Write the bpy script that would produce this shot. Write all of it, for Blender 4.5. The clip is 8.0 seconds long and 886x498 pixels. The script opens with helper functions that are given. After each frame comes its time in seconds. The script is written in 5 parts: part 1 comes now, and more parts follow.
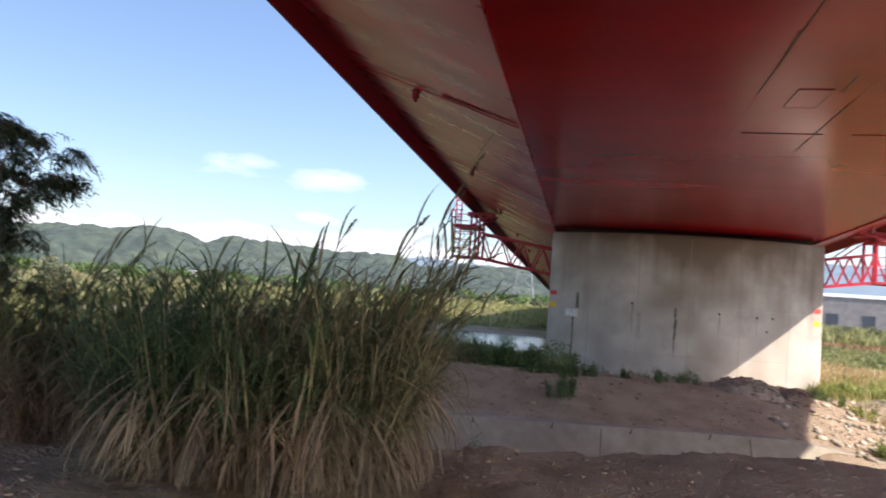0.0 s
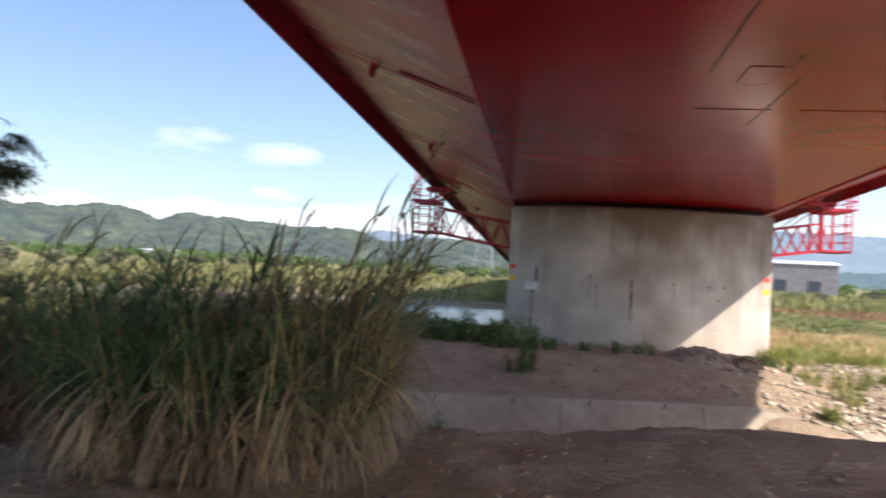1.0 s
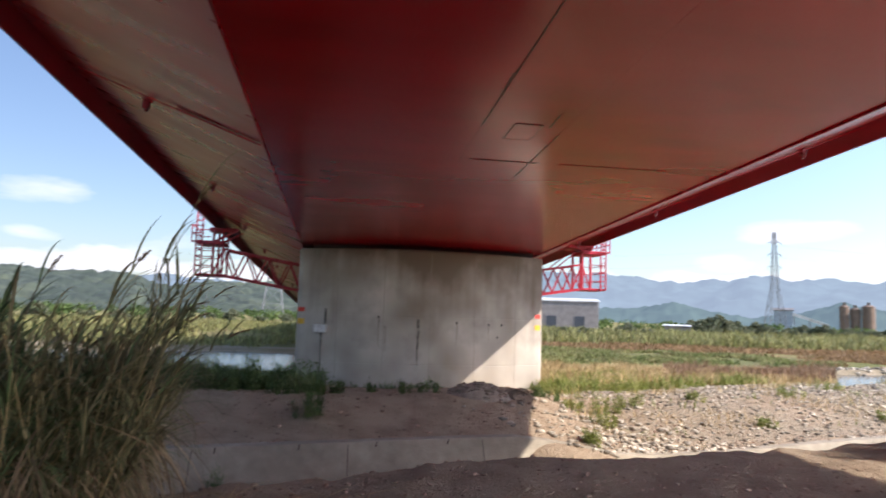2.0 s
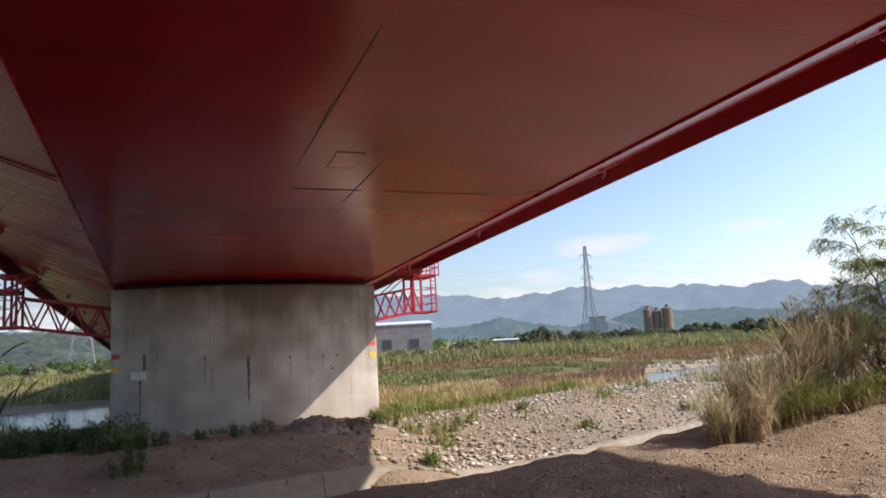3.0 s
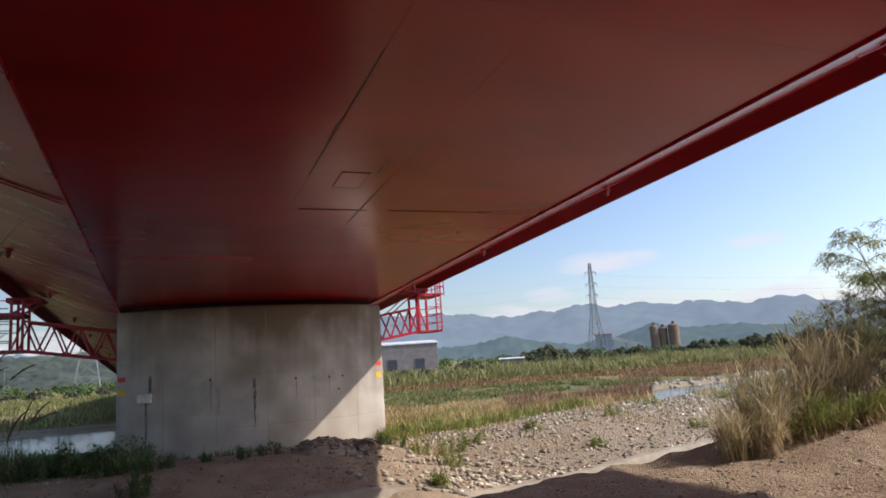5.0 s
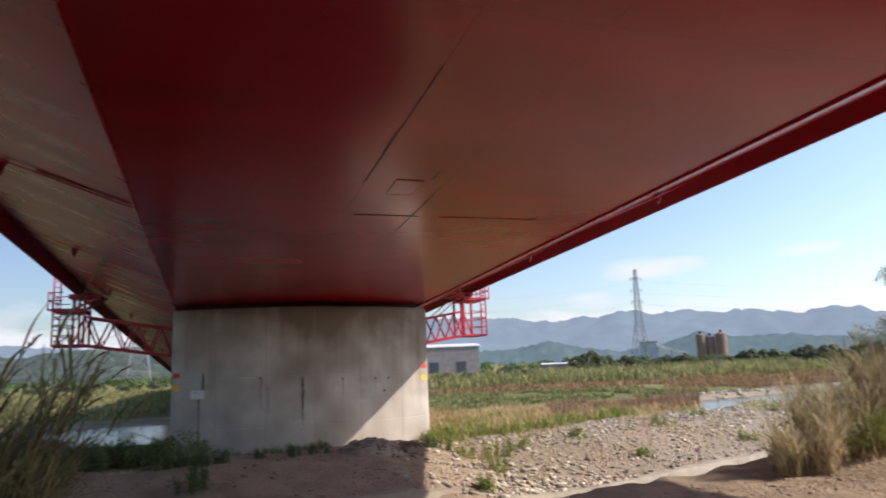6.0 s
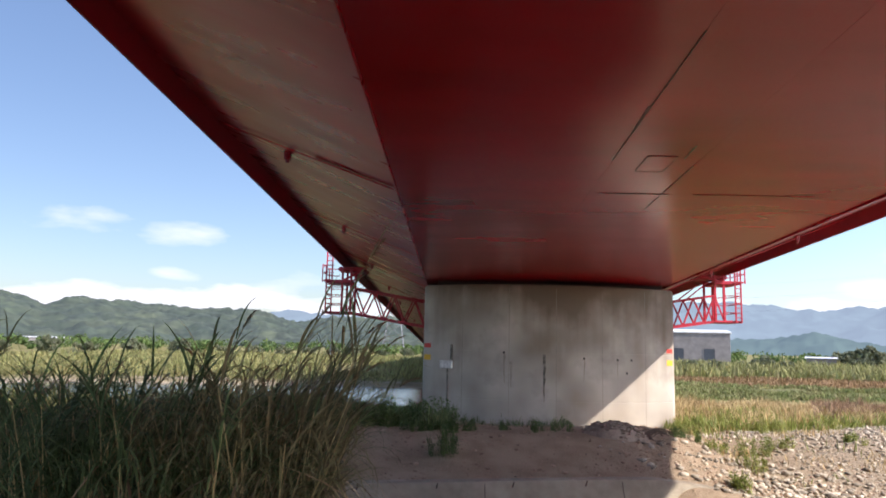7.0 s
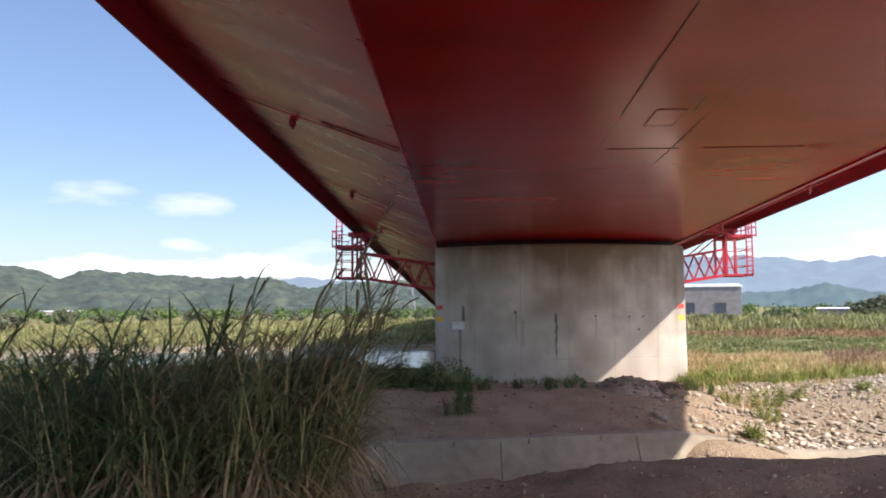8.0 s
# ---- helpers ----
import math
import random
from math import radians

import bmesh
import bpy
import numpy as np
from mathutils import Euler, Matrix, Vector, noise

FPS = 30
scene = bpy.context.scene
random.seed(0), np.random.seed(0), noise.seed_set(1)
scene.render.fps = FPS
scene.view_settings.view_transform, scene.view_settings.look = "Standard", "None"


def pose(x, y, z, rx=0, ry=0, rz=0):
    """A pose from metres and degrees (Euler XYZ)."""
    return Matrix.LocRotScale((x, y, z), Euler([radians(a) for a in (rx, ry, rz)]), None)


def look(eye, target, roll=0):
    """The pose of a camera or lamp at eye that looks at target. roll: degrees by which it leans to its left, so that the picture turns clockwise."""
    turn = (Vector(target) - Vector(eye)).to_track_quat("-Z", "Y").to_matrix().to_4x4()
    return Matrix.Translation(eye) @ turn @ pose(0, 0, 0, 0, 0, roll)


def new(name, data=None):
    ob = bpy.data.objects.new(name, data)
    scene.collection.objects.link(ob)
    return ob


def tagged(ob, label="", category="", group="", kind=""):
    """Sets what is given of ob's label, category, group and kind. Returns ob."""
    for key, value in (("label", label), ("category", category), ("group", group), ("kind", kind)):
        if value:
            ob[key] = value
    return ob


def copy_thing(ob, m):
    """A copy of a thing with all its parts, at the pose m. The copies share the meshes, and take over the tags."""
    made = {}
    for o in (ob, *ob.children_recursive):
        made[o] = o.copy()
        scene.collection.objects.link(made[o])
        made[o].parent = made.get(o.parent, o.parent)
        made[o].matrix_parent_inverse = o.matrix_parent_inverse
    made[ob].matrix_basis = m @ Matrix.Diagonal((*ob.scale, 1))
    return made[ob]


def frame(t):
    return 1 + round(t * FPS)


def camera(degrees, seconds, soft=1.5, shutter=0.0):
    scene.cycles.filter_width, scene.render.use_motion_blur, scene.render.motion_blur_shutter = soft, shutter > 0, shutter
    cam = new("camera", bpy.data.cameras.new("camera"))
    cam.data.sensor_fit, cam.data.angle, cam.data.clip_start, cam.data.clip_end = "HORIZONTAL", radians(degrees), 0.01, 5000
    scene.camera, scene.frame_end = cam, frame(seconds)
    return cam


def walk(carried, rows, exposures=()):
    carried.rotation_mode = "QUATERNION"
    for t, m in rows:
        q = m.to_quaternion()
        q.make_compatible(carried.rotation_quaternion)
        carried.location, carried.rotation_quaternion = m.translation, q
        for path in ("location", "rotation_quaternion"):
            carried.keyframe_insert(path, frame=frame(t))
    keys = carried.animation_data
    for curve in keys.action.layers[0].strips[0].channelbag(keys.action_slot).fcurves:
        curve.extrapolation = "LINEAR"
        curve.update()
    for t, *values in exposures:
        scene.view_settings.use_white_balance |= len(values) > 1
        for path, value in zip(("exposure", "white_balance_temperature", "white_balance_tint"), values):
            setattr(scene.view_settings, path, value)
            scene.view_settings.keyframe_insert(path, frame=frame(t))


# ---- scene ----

# ---------------------------------------------------------------- camera
cam = camera(65.74, 8.0, soft=1.7, shutter=0.3)
PATH = (
    (0, -0.093, 0.014, 1.457, 12.25, 3.17, 4.24),
    (0.5, -0.117, 0.003, 1.441, 17.01, 3.20, 3.32),
    (1, -0.108, 0.019, 1.587, 8.74, 1.14, 3.18),
    (1.5, 0.000, 0.000, 1.600, -5.20, 2.50, 2.40),
    (2, 0.038, -0.046, 1.614, -8.38, 5.38, 1.86),
    (2.2, 0.003, -0.062, 1.616, -13.35, 5.88, 0.50),
    (3.3, 0.110, -0.019, 1.654, -22.89, 8.03, -3.33),
    (3.5, 0.112, -0.015, 1.658, -23.08, 8.31, -3.38),
    (4, 0.146, -0.036, 1.628, -25.21, 8.83, -3.92),
    (4.5, 0.129, -0.006, 1.622, -26.55, 9.32, -4.75),
    (4.7, 0.108, 0.012, 1.619, -23.15, 8.97, -4.43),
    (5.8, -0.149, -0.184, 1.709, -21.22, 9.16, -2.91),
    (6, -0.218, -0.187, 1.699, -18.68, 9.48, -2.26),
    (6.5, -0.324, -0.151, 1.708, -7.37, 10.22, 0.23),
    (7, -0.365, -0.124, 1.721, 1.37, 7.85, 1.42),
    (7.5, -0.375, -0.079, 1.719, -0.57, 5.41, 0.48),
    (8, -0.389, -0.104, 1.710, 2.08, 4.72, -0.35),
)
walk(cam, [(t, pose(x, y, z, 90 + pitch, 0, yaw) @ pose(0, 0, 0, 0, 0, roll)) for t, x, y, z, yaw, pitch, roll in PATH],
     exposures=((0.0, 0.95, 6400, 18), (1.0, 0.9, 6400, 18), (2.0, 0.7, 6400, 18), (3.4, 0.13, 6400, 18), (4.6, 0.05, 6400, 18),
                (6.0, 0.3, 6400, 18), (7.0, 0.7, 6400, 18), (8.0, 0.75, 6400, 18)))

# ---------------------------------------------------------------- sky and sun
SUN = Vector((-1.0, 0.55, -0.86)).normalized()          # the way the light goes
world = bpy.data.worlds.new("sky")
scene.world = world
world.use_nodes = True
wn, wl = world.node_tree.nodes, world.node_tree.links
wn.clear()
w_out = wn.new("ShaderNodeOutputWorld")
w_bg = wn.new("ShaderNodeBackground")
w_sky = wn.new("ShaderNodeTexSky")
w_sky.sky_type = "NISHITA"
w_sky.sun_disc = False
w_sky.sun_elevation = math.asin(-SUN.z)
w_sky.sun_rotation = math.atan2(-SUN.x, -SUN.y)
w_sky.dust_density, w_sky.air_density, w_sky.ozone_density = 1.0, 1.0, 2.5
w_bg.inputs["Strength"].default_value = 0.10
# fair-weather clouds low over the hills
w_tc = wn.new("ShaderNodeTexCoord")
w_sep = wn.new("ShaderNodeSeparateXYZ")
wl.new(w_tc.outputs["Generated"], w_sep.inputs[0])
w_map = wn.new("ShaderNodeMapping")
w_map.inputs["Scale"].default_value = (1.0, 1.0, 3.4)
w_map.inputs["Location"].default_value = (0.35, 0.1, 0.0)
wl.new(w_tc.outputs["Generated"], w_map.inputs[0])
w_noise = wn.new("ShaderNodeTexNoise")
w_noise.inputs["Scale"].default_value = 9.0
w_noise.inputs["Detail"].default_value = 7.0
w_noise.inputs["Roughness"].default_value = 0.52
wl.new(w_map.outputs[0], w_noise.inputs["Vector"])
w_band = wn.new("ShaderNodeMapRange")
w_band.inputs["From Min"].default_value, w_band.inputs["From Max"].default_value = 0.05, 0.095
w_band.inputs["To Min"].default_value, w_band.inputs["To Max"].default_value = 0.38, 0.72
wl.new(w_sep.outputs["Z"], w_band.inputs["Value"])


def w_math(kind, a, b):
    k = wn.new("ShaderNodeMath")
    k.operation = kind
    for i, v in enumerate((a, b)):
        if isinstance(v, (int, float)):
            k.inputs[i].default_value = v
        else:
            wl.new(v, k.inputs[i])
    return k.outputs[0]


def w_dotted(v):
    k = wn.new("ShaderNodeVectorMath")
    k.operation = "DOT_PRODUCT"
    k.inputs[1].default_value = v
    wl.new(w_tc.outputs["Generated"], k.inputs[0])
    return k.outputs["Value"]


w_puff = w_math("SUBTRACT", w_noise.outputs["Fac"], w_band.outputs[0])
# single clouds: bearing, height, half width and half height in degrees, density
for c_az, c_el, c_w, c_h, c_d in ((35.4, 7.0, 4.2, 1.1, 0.16), (47.8, 7.3, 2.4, 0.6, 0.08), (-22.6, 8.0, 3.6, 1.2, 0.12), (-28.5, 8.6, 4.0, 0.9, 0.05), (-13.9, 4.6, 3.0, 1.1, 0.08),
                                  (30.8, 4.5, 2.6, 0.8, 0.12), (-22.6, 4.8, 2.0, 0.6, 0.08), (70.0, 9.0, 7.0, 1.6, 0.12), (-60.0, 9.0, 8.0, 1.5, 0.12), (130.0, 14.0, 12.0, 3.0, 0.12), (-130.0, 16.0, 14.0, 3.0, 0.12)):
    c_a, c_e = radians(c_az), radians(c_el)
    across = w_math("DIVIDE", w_dotted((math.cos(c_a), -math.sin(c_a), 0)), radians(c_w))
    upward = w_math("DIVIDE", w_dotted((-math.sin(c_a) * math.sin(c_e), -math.cos(c_a) * math.sin(c_e), math.cos(c_e))), radians(c_h))
    far2 = w_math("ADD", w_math("MULTIPLY", across, across), w_math("MULTIPLY", upward, upward))
    ahead = w_math("GREATER_THAN", w_dotted((math.sin(c_a), math.cos(c_a), 0)), 0.3)
    body = w_math("MULTIPLY", w_math("SUBTRACT", 1.0, w_math("MINIMUM", far2, 8.0)), c_d)
    body = w_math("ADD", body, w_math("MULTIPLY", w_math("SUBTRACT", w_noise.outputs["Fac"], 0.5), 0.4))
    body = w_math("SUBTRACT", w_math("MULTIPLY", w_math("ADD", body, 1.0), ahead), 1.0)
    w_puff = w_math("MAXIMUM", w_puff, body)
w_ramp = wn.new("ShaderNodeMapRange")
w_ramp.inputs["From Min"].default_value, w_ramp.inputs["From Max"].default_value = 0.0, 0.16
w_ramp.inputs["To Max"].default_value = 0.8
wl.new(w_puff, w_ramp.inputs["Value"])
w_mix = wn.new("ShaderNodeMixRGB")
w_mix.inputs["Color2"].default_value = (7.8, 7.95, 8.4, 1)
wl.new(w_ramp.outputs[0], w_mix.inputs["Fac"])
# the air is brighter towards the sun
w_dot = wn.new("ShaderNodeVectorMath")
w_dot.operation = "DOT_PRODUCT"
w_dot.inputs[1].default_value = (-SUN.x, -SUN.y, -SUN.z)
wl.new(w_tc.outputs["Generated"], w_dot.inputs[0])
w_haze = wn.new("ShaderNodeMapRange")
w_haze.interpolation_type = "SMOOTHSTEP"
w_haze.inputs["From Min"].default_value, w_haze.inputs["From Max"].default_value = -0.9, 0.9
w_haze.inputs["To Min"].default_value, w_haze.inputs["To Max"].default_value = 0.86, 2.2
wl.new(w_dot.outputs["Value"], w_haze.inputs["Value"])
w_mul = wn.new("ShaderNodeVectorMath")
w_mul.operation = "SCALE"
wl.new(w_sky.outputs[0], w_mul.inputs[0]), wl.new(w_haze.outputs[0], w_mul.inputs["Scale"])
wl.new(w_mul.outputs[0], w_mix.inputs["Color1"])
wl.new(w_mix.outputs[0], w_bg.inputs["Color"])
wl.new(w_bg.outputs[0], w_out.inputs["Surface"])

sun = new("sun", bpy.data.lights.new("sun", "SUN"))
sun.data.energy, sun.data.angle, sun.data.color = 5.0, radians(0.53), (1.0, 0.91, 0.78)
sun.matrix_world = look((0, 0, 60), Vector((0, 0, 60)) + SUN)


# ---------------------------------------------------------------- materials
def material(name, color, rough=0.8, metal=0.0, dark=0.7, light=1.25, grain=8.0, stain=0.6, bump=0.15, bump_scale=30.0,
             spec=0.5, stretch=(1, 1, 1), tint=None, tint_at=(0.5, 0.7), tint_scale=1.0, rnd=0.0, coords="Object"):
    """A surface with a fine grain, a large stain, a second colour in patches and a relief."""
    m = bpy.data.materials.new(name)
    m.use_nodes = True
    n, l = m.node_tree.nodes, m.node_tree.links
    b = n["Principled BSDF"]
    b.inputs["Roughness"].default_value, b.inputs["Metallic"].default_value = rough, metal
    b.inputs["Specular IOR Level"].default_value = spec
    tc = n.new("ShaderNodeTexCoord")
    mp = n.new("ShaderNodeMapping")
    mp.inputs["Scale"].default_value = stretch
    l.new(tc.outputs[coords], mp.inputs[0])

    def noisy(scale, detail=5.0):
        k = n.new("ShaderNodeTexNoise")
        k.inputs["Scale"].default_value, k.inputs["Detail"].default_value = scale, detail
        l.new(mp.outputs[0], k.inputs["Vector"])
        return k.outputs["Fac"]

    def ranged(value, a, z, lo, hi):
        k = n.new("ShaderNodeMapRange")
        for key, v in (("From Min", a), ("From Max", z), ("To Min", lo), ("To Max", hi)):
            k.inputs[key].default_value = v
        l.new(value, k.inputs["Value"])
        return k.outputs[0]

    def times(a, c):
        k = n.new("ShaderNodeMath")
        k.operation = "MULTIPLY"
        l.new(a, k.inputs[0]), l.new(c, k.inputs[1])
        return k.outputs[0]

    base = None
    if tint:
        mix = n.new("ShaderNodeMixRGB")
        mix.inputs["Color1"].default_value, mix.inputs["Color2"].default_value = (*color, 1), (*tint, 1)
        l.new(ranged(noisy(tint_scale, 6.0), *tint_at, 0, 1), mix.inputs["Fac"])
        base = mix.outputs[0]
    shade = times(ranged(noisy(grain), 0.25, 0.75, dark, light), ranged(noisy(stain, 3.0), 0.3, 0.7, 0.82, 1.16))
    if rnd:
        info = n.new("ShaderNodeNewGeometry")
        shade = times(shade, ranged(info.outputs["Random Per Island"], 0, 1, 1 - rnd, 1 + rnd))
    hsv = n.new("ShaderNodeHueSaturation")
    if base is None:
        hsv.inputs["Color"].default_value = (*color, 1)
    else:
        l.new(base, hsv.inputs["Color"])
    l.new(shade, hsv.inputs["Value"])
    l.new(hsv.outputs[0], b.inputs["Base Color"])
    if bump:
        bp = n.new("ShaderNodeBump")
        bp.inputs["Strength"].default_value, bp.inputs["Distance"].default_value = bump, 0.05
        l.new(noisy(bump_scale, 6.0), bp.inputs["Height"])
        l.new(bp.outputs[0], b.inputs["Normal"])
    return m


def foliage(name, color, tint, rnd=0.4, sheer=0.35):
    """Leaves: matt, with light coming through them."""
    m = material(name, color, rough=0.6, tint=tint, tint_scale=0.7, tint_at=(0.4, 0.65), grain=3.0, bump=0, rnd=rnd, spec=0.25)
    n, l = m.node_tree.nodes, m.node_tree.links
    b, out = n["Principled BSDF"], n["Material Output"]
    tr = n.new("ShaderNodeBsdfTranslucent")
    mx = n.new("ShaderNodeMixShader")
    mx.inputs[0].default_value = sheer
    l.new(b.inputs["Base Color"].links[0].from_socket, tr.inputs["Color"])
    l.new(b.outputs[0], mx.inputs[1]), l.new(tr.outputs[0], mx.inputs[2])
    l.new(mx.outputs[0], out.inputs["Surface"])
    return m


def red_paint(name, color, rough):
    """Glossy paint on large plates, wiped and weathered in streaks."""
    m = material(name, color, rough=rough, dark=0.88, light=1.1, grain=0.5, stain=0.2, bump=0, spec=0.36,
                 stretch=(0.5, 1.3, 1.0), tint=(color[0] * 0.82, color[1], color[2]), tint_at=(0.5, 0.72), tint_scale=0.45)
    n, l = m.node_tree.nodes, m.node_tree.links
    b = n["Principled BSDF"]
    tc = n.new("ShaderNodeTexCoord")
    mp = n.new("ShaderNodeMapping")
    mp.inputs["Scale"].default_value = (0.35, 1.6, 1.0)
    l.new(tc.outputs["Object"], mp.inputs[0])
    r = n.new("ShaderNodeMapRange")
    r.inputs["To Min"].default_value, r.inputs["To Max"].default_value = rough * 0.65, rough * 1.45
    k2 = n.new("ShaderNodeTexNoise")
    k2.inputs["Scale"].default_value, k2.inputs["Detail"].default_value = 0.8, 2.0
    l.new(mp.outputs[0], k2.inputs["Vector"])
    l.new(k2.outputs["Fac"], r.inputs["Value"])
    l.new(r.outputs[0], b.inputs["Roughness"])
    b.inputs["Specular Tint"].default_value = (1.0, 0.66, 0.64, 1)
    return m


M_RED = red_paint("red_gloss_paint", (0.35, 0.001, 0.006), 0.2)
M_WEB = red_paint("red_gloss_paint_web", (0.40, 0.005, 0.014), 0.28)
M_EDGE = material("red_edge_paint", (0.28, 0.008, 0.02), rough=0.28, dark=0.9, light=1.08, bump=0.05)
M_GANTRY = material("red_gantry_paint", (0.45, 0.014, 0.035), rough=0.45, dark=0.85, light=1.1, bump=0.05)
M_CLOD = material("dirt_clod", (0.36, 0.26, 0.18), rough=0.95, rnd=0.3, grain=9, bump=0.3)
# black that stands in for the shade inside gaps and holes
M_DARK = material("recess_shade_black", (0.02, 0.02, 0.02), rough=0.8)
M_WELD = material("bare_seam", (0.13, 0.010, 0.012), rough=0.6, dark=0.6)
M_SCUFF = material("grey_primer_patch", (0.15, 0.035, 0.03), rough=0.5, dark=0.6)
M_CONC = material("pier_concrete", (0.46, 0.425, 0.365), rough=0.85, dark=0.80, light=1.12, grain=1.6, stain=0.35, bump=0.16, bump_scale=18,
                  tint=(0.27, 0.235, 0.185), tint_at=(0.47, 0.70), tint_scale=0.4)


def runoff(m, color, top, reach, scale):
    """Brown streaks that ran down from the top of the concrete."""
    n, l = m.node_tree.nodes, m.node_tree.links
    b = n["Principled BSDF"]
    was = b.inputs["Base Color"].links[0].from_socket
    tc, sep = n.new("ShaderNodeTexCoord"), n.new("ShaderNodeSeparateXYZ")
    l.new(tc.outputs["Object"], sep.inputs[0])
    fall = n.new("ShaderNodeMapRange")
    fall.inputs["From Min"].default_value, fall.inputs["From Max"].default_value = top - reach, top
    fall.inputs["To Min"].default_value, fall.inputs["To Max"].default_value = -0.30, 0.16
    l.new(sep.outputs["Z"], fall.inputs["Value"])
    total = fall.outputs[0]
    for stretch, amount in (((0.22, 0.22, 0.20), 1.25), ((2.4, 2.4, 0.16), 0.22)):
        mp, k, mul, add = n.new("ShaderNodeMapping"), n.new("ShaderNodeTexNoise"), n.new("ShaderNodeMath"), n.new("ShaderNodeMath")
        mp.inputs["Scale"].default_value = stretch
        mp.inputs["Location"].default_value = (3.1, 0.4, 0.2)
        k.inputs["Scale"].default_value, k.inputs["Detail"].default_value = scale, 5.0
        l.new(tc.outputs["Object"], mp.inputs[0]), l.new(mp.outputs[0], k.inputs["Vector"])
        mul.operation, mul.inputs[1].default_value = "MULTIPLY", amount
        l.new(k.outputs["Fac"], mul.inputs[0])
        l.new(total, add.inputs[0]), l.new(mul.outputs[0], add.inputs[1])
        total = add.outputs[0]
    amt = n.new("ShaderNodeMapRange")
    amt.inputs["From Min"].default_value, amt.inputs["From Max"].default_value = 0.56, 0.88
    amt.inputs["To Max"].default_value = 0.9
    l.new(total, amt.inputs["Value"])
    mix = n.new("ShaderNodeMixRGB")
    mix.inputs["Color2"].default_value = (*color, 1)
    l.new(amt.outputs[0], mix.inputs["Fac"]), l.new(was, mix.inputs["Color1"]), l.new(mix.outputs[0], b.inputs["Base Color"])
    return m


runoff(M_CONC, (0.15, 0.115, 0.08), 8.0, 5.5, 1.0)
M_WALL = material("old_concrete", (0.335, 0.30, 0.225), rough=0.9, dark=0.8, light=1.12, grain=3.5, stain=0.5, bump=0.25, bump_scale=16,
                  tint=(0.28, 0.23, 0.17), tint_at=(0.5, 0.75), tint_scale=0.8)
M_DECK = material("deck_asphalt", (0.05, 0.05, 0.05), rough=0.9)
M_STONE = material("river_stone", (0.43, 0.385, 0.30), rough=0.85, rnd=0.6, grain=6, bump=0.2)
M_WATER = material("river_water", (0.06, 0.08, 0.085), rough=0.12, dark=0.9, light=1.1, bump=0.35, bump_scale=1.8, spec=0.6, stretch=(1, 1.6, 1))
M_WHITE = material("white_box_paint", (0.6, 0.6, 0.57), rough=0.5)
M_SIGNRED = material("red_mark_paint", (0.6, 0.05, 0.03), rough=0.5)
M_SIGNYEL = material("yellow_mark_paint", (0.75, 0.45, 0.03), rough=0.5)
M_STEEL = material("galvanised_steel", (0.20, 0.215, 0.23), rough=0.5, metal=0.3)
M_SHEET = material("warehouse_sheet", (0.20, 0.19, 0.19), rough=0.6, dark=0.93, light=1.05)
M_BLUESHEET = material("blue_grey_sheet", (0.30, 0.36, 0.42), rough=0.6, dark=0.93, light=1.05)
M_ROOF = material("white_roof_sheet", (0.7, 0.72, 0.74), rough=0.45, dark=0.94, light=1.04)
M_SILO = material("silo_concrete", (0.19, 0.135, 0.10), rough=0.8)
M_GLASS = material("dark_window", (0.05, 0.06, 0.08), rough=0.3)
M_LEAF = foliage("tree_leaf", (0.075, 0.13, 0.04), (0.13, 0.18, 0.055))
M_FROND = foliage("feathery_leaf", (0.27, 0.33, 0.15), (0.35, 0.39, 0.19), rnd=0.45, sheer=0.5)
M_REED = foliage("reed_leaf", (0.10, 0.165, 0.07), (0.17, 0.20, 0.08), rnd=0.5)
M_TANREED = foliage("tan_reed_leaf", (0.28, 0.225, 0.12), (0.17, 0.18, 0.08), rnd=0.5)
M_PALEREED = foliage("pale_reed_leaf", (0.50, 0.43, 0.28), (0.33, 0.32, 0.16), rnd=0.5)
M_RUSSET = foliage("russet_leaf", (0.24, 0.145, 0.085), (0.33, 0.23, 0.14), rnd=0.5)
# darker copy of the feathery leaf: the bridge's shade put into the colour
M_SHADELEAF = foliage("shaded_feathery_leaf", (0.08, 0.11, 0.06), (0.12, 0.14, 0.075), rnd=0.4)
M_DRY = foliage("dry_leaf", (0.40, 0.30, 0.175), (0.25, 0.165, 0.095), rnd=0.6)
M_STRAW = foliage("straw", (0.52, 0.41, 0.21), (0.42, 0.30, 0.14))
M_BROWN = foliage("brown_grass", (0.30, 0.20, 0.10), (0.22, 0.13, 0.07))
M_MEADOW = foliage("meadow_grass", (0.20, 0.22, 0.08), (0.31, 0.28, 0.12))
# paler, greyer copy of the tree leaf: distant haze put into the colour
M_FARLEAF = foliage("hazed_tree_leaf", (0.13, 0.155, 0.09), (0.18, 0.19, 0.115), rnd=0.3)
M_MARSH = foliage("marsh_rush", (0.18, 0.22, 0.075), (0.27, 0.25, 0.11))
# brighter weed green for sunny spots: sunlight put into the colour
M_WEED = foliage("sunny_weed", (0.20, 0.25, 0.06), (0.29, 0.31, 0.09))
M_BARK = material("bark", (0.13, 0.10, 0.075), rough=0.9, grain=20, bump=0.4)
M_FOREST = material("forest_haze_glow", (0.022, 0.032, 0.019), rough=0.95, dark=0.3, light=1.8, grain=0.12, stain=0.01, bump=0, tint=(0.046, 0.056, 0.030),
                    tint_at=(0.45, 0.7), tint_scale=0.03)


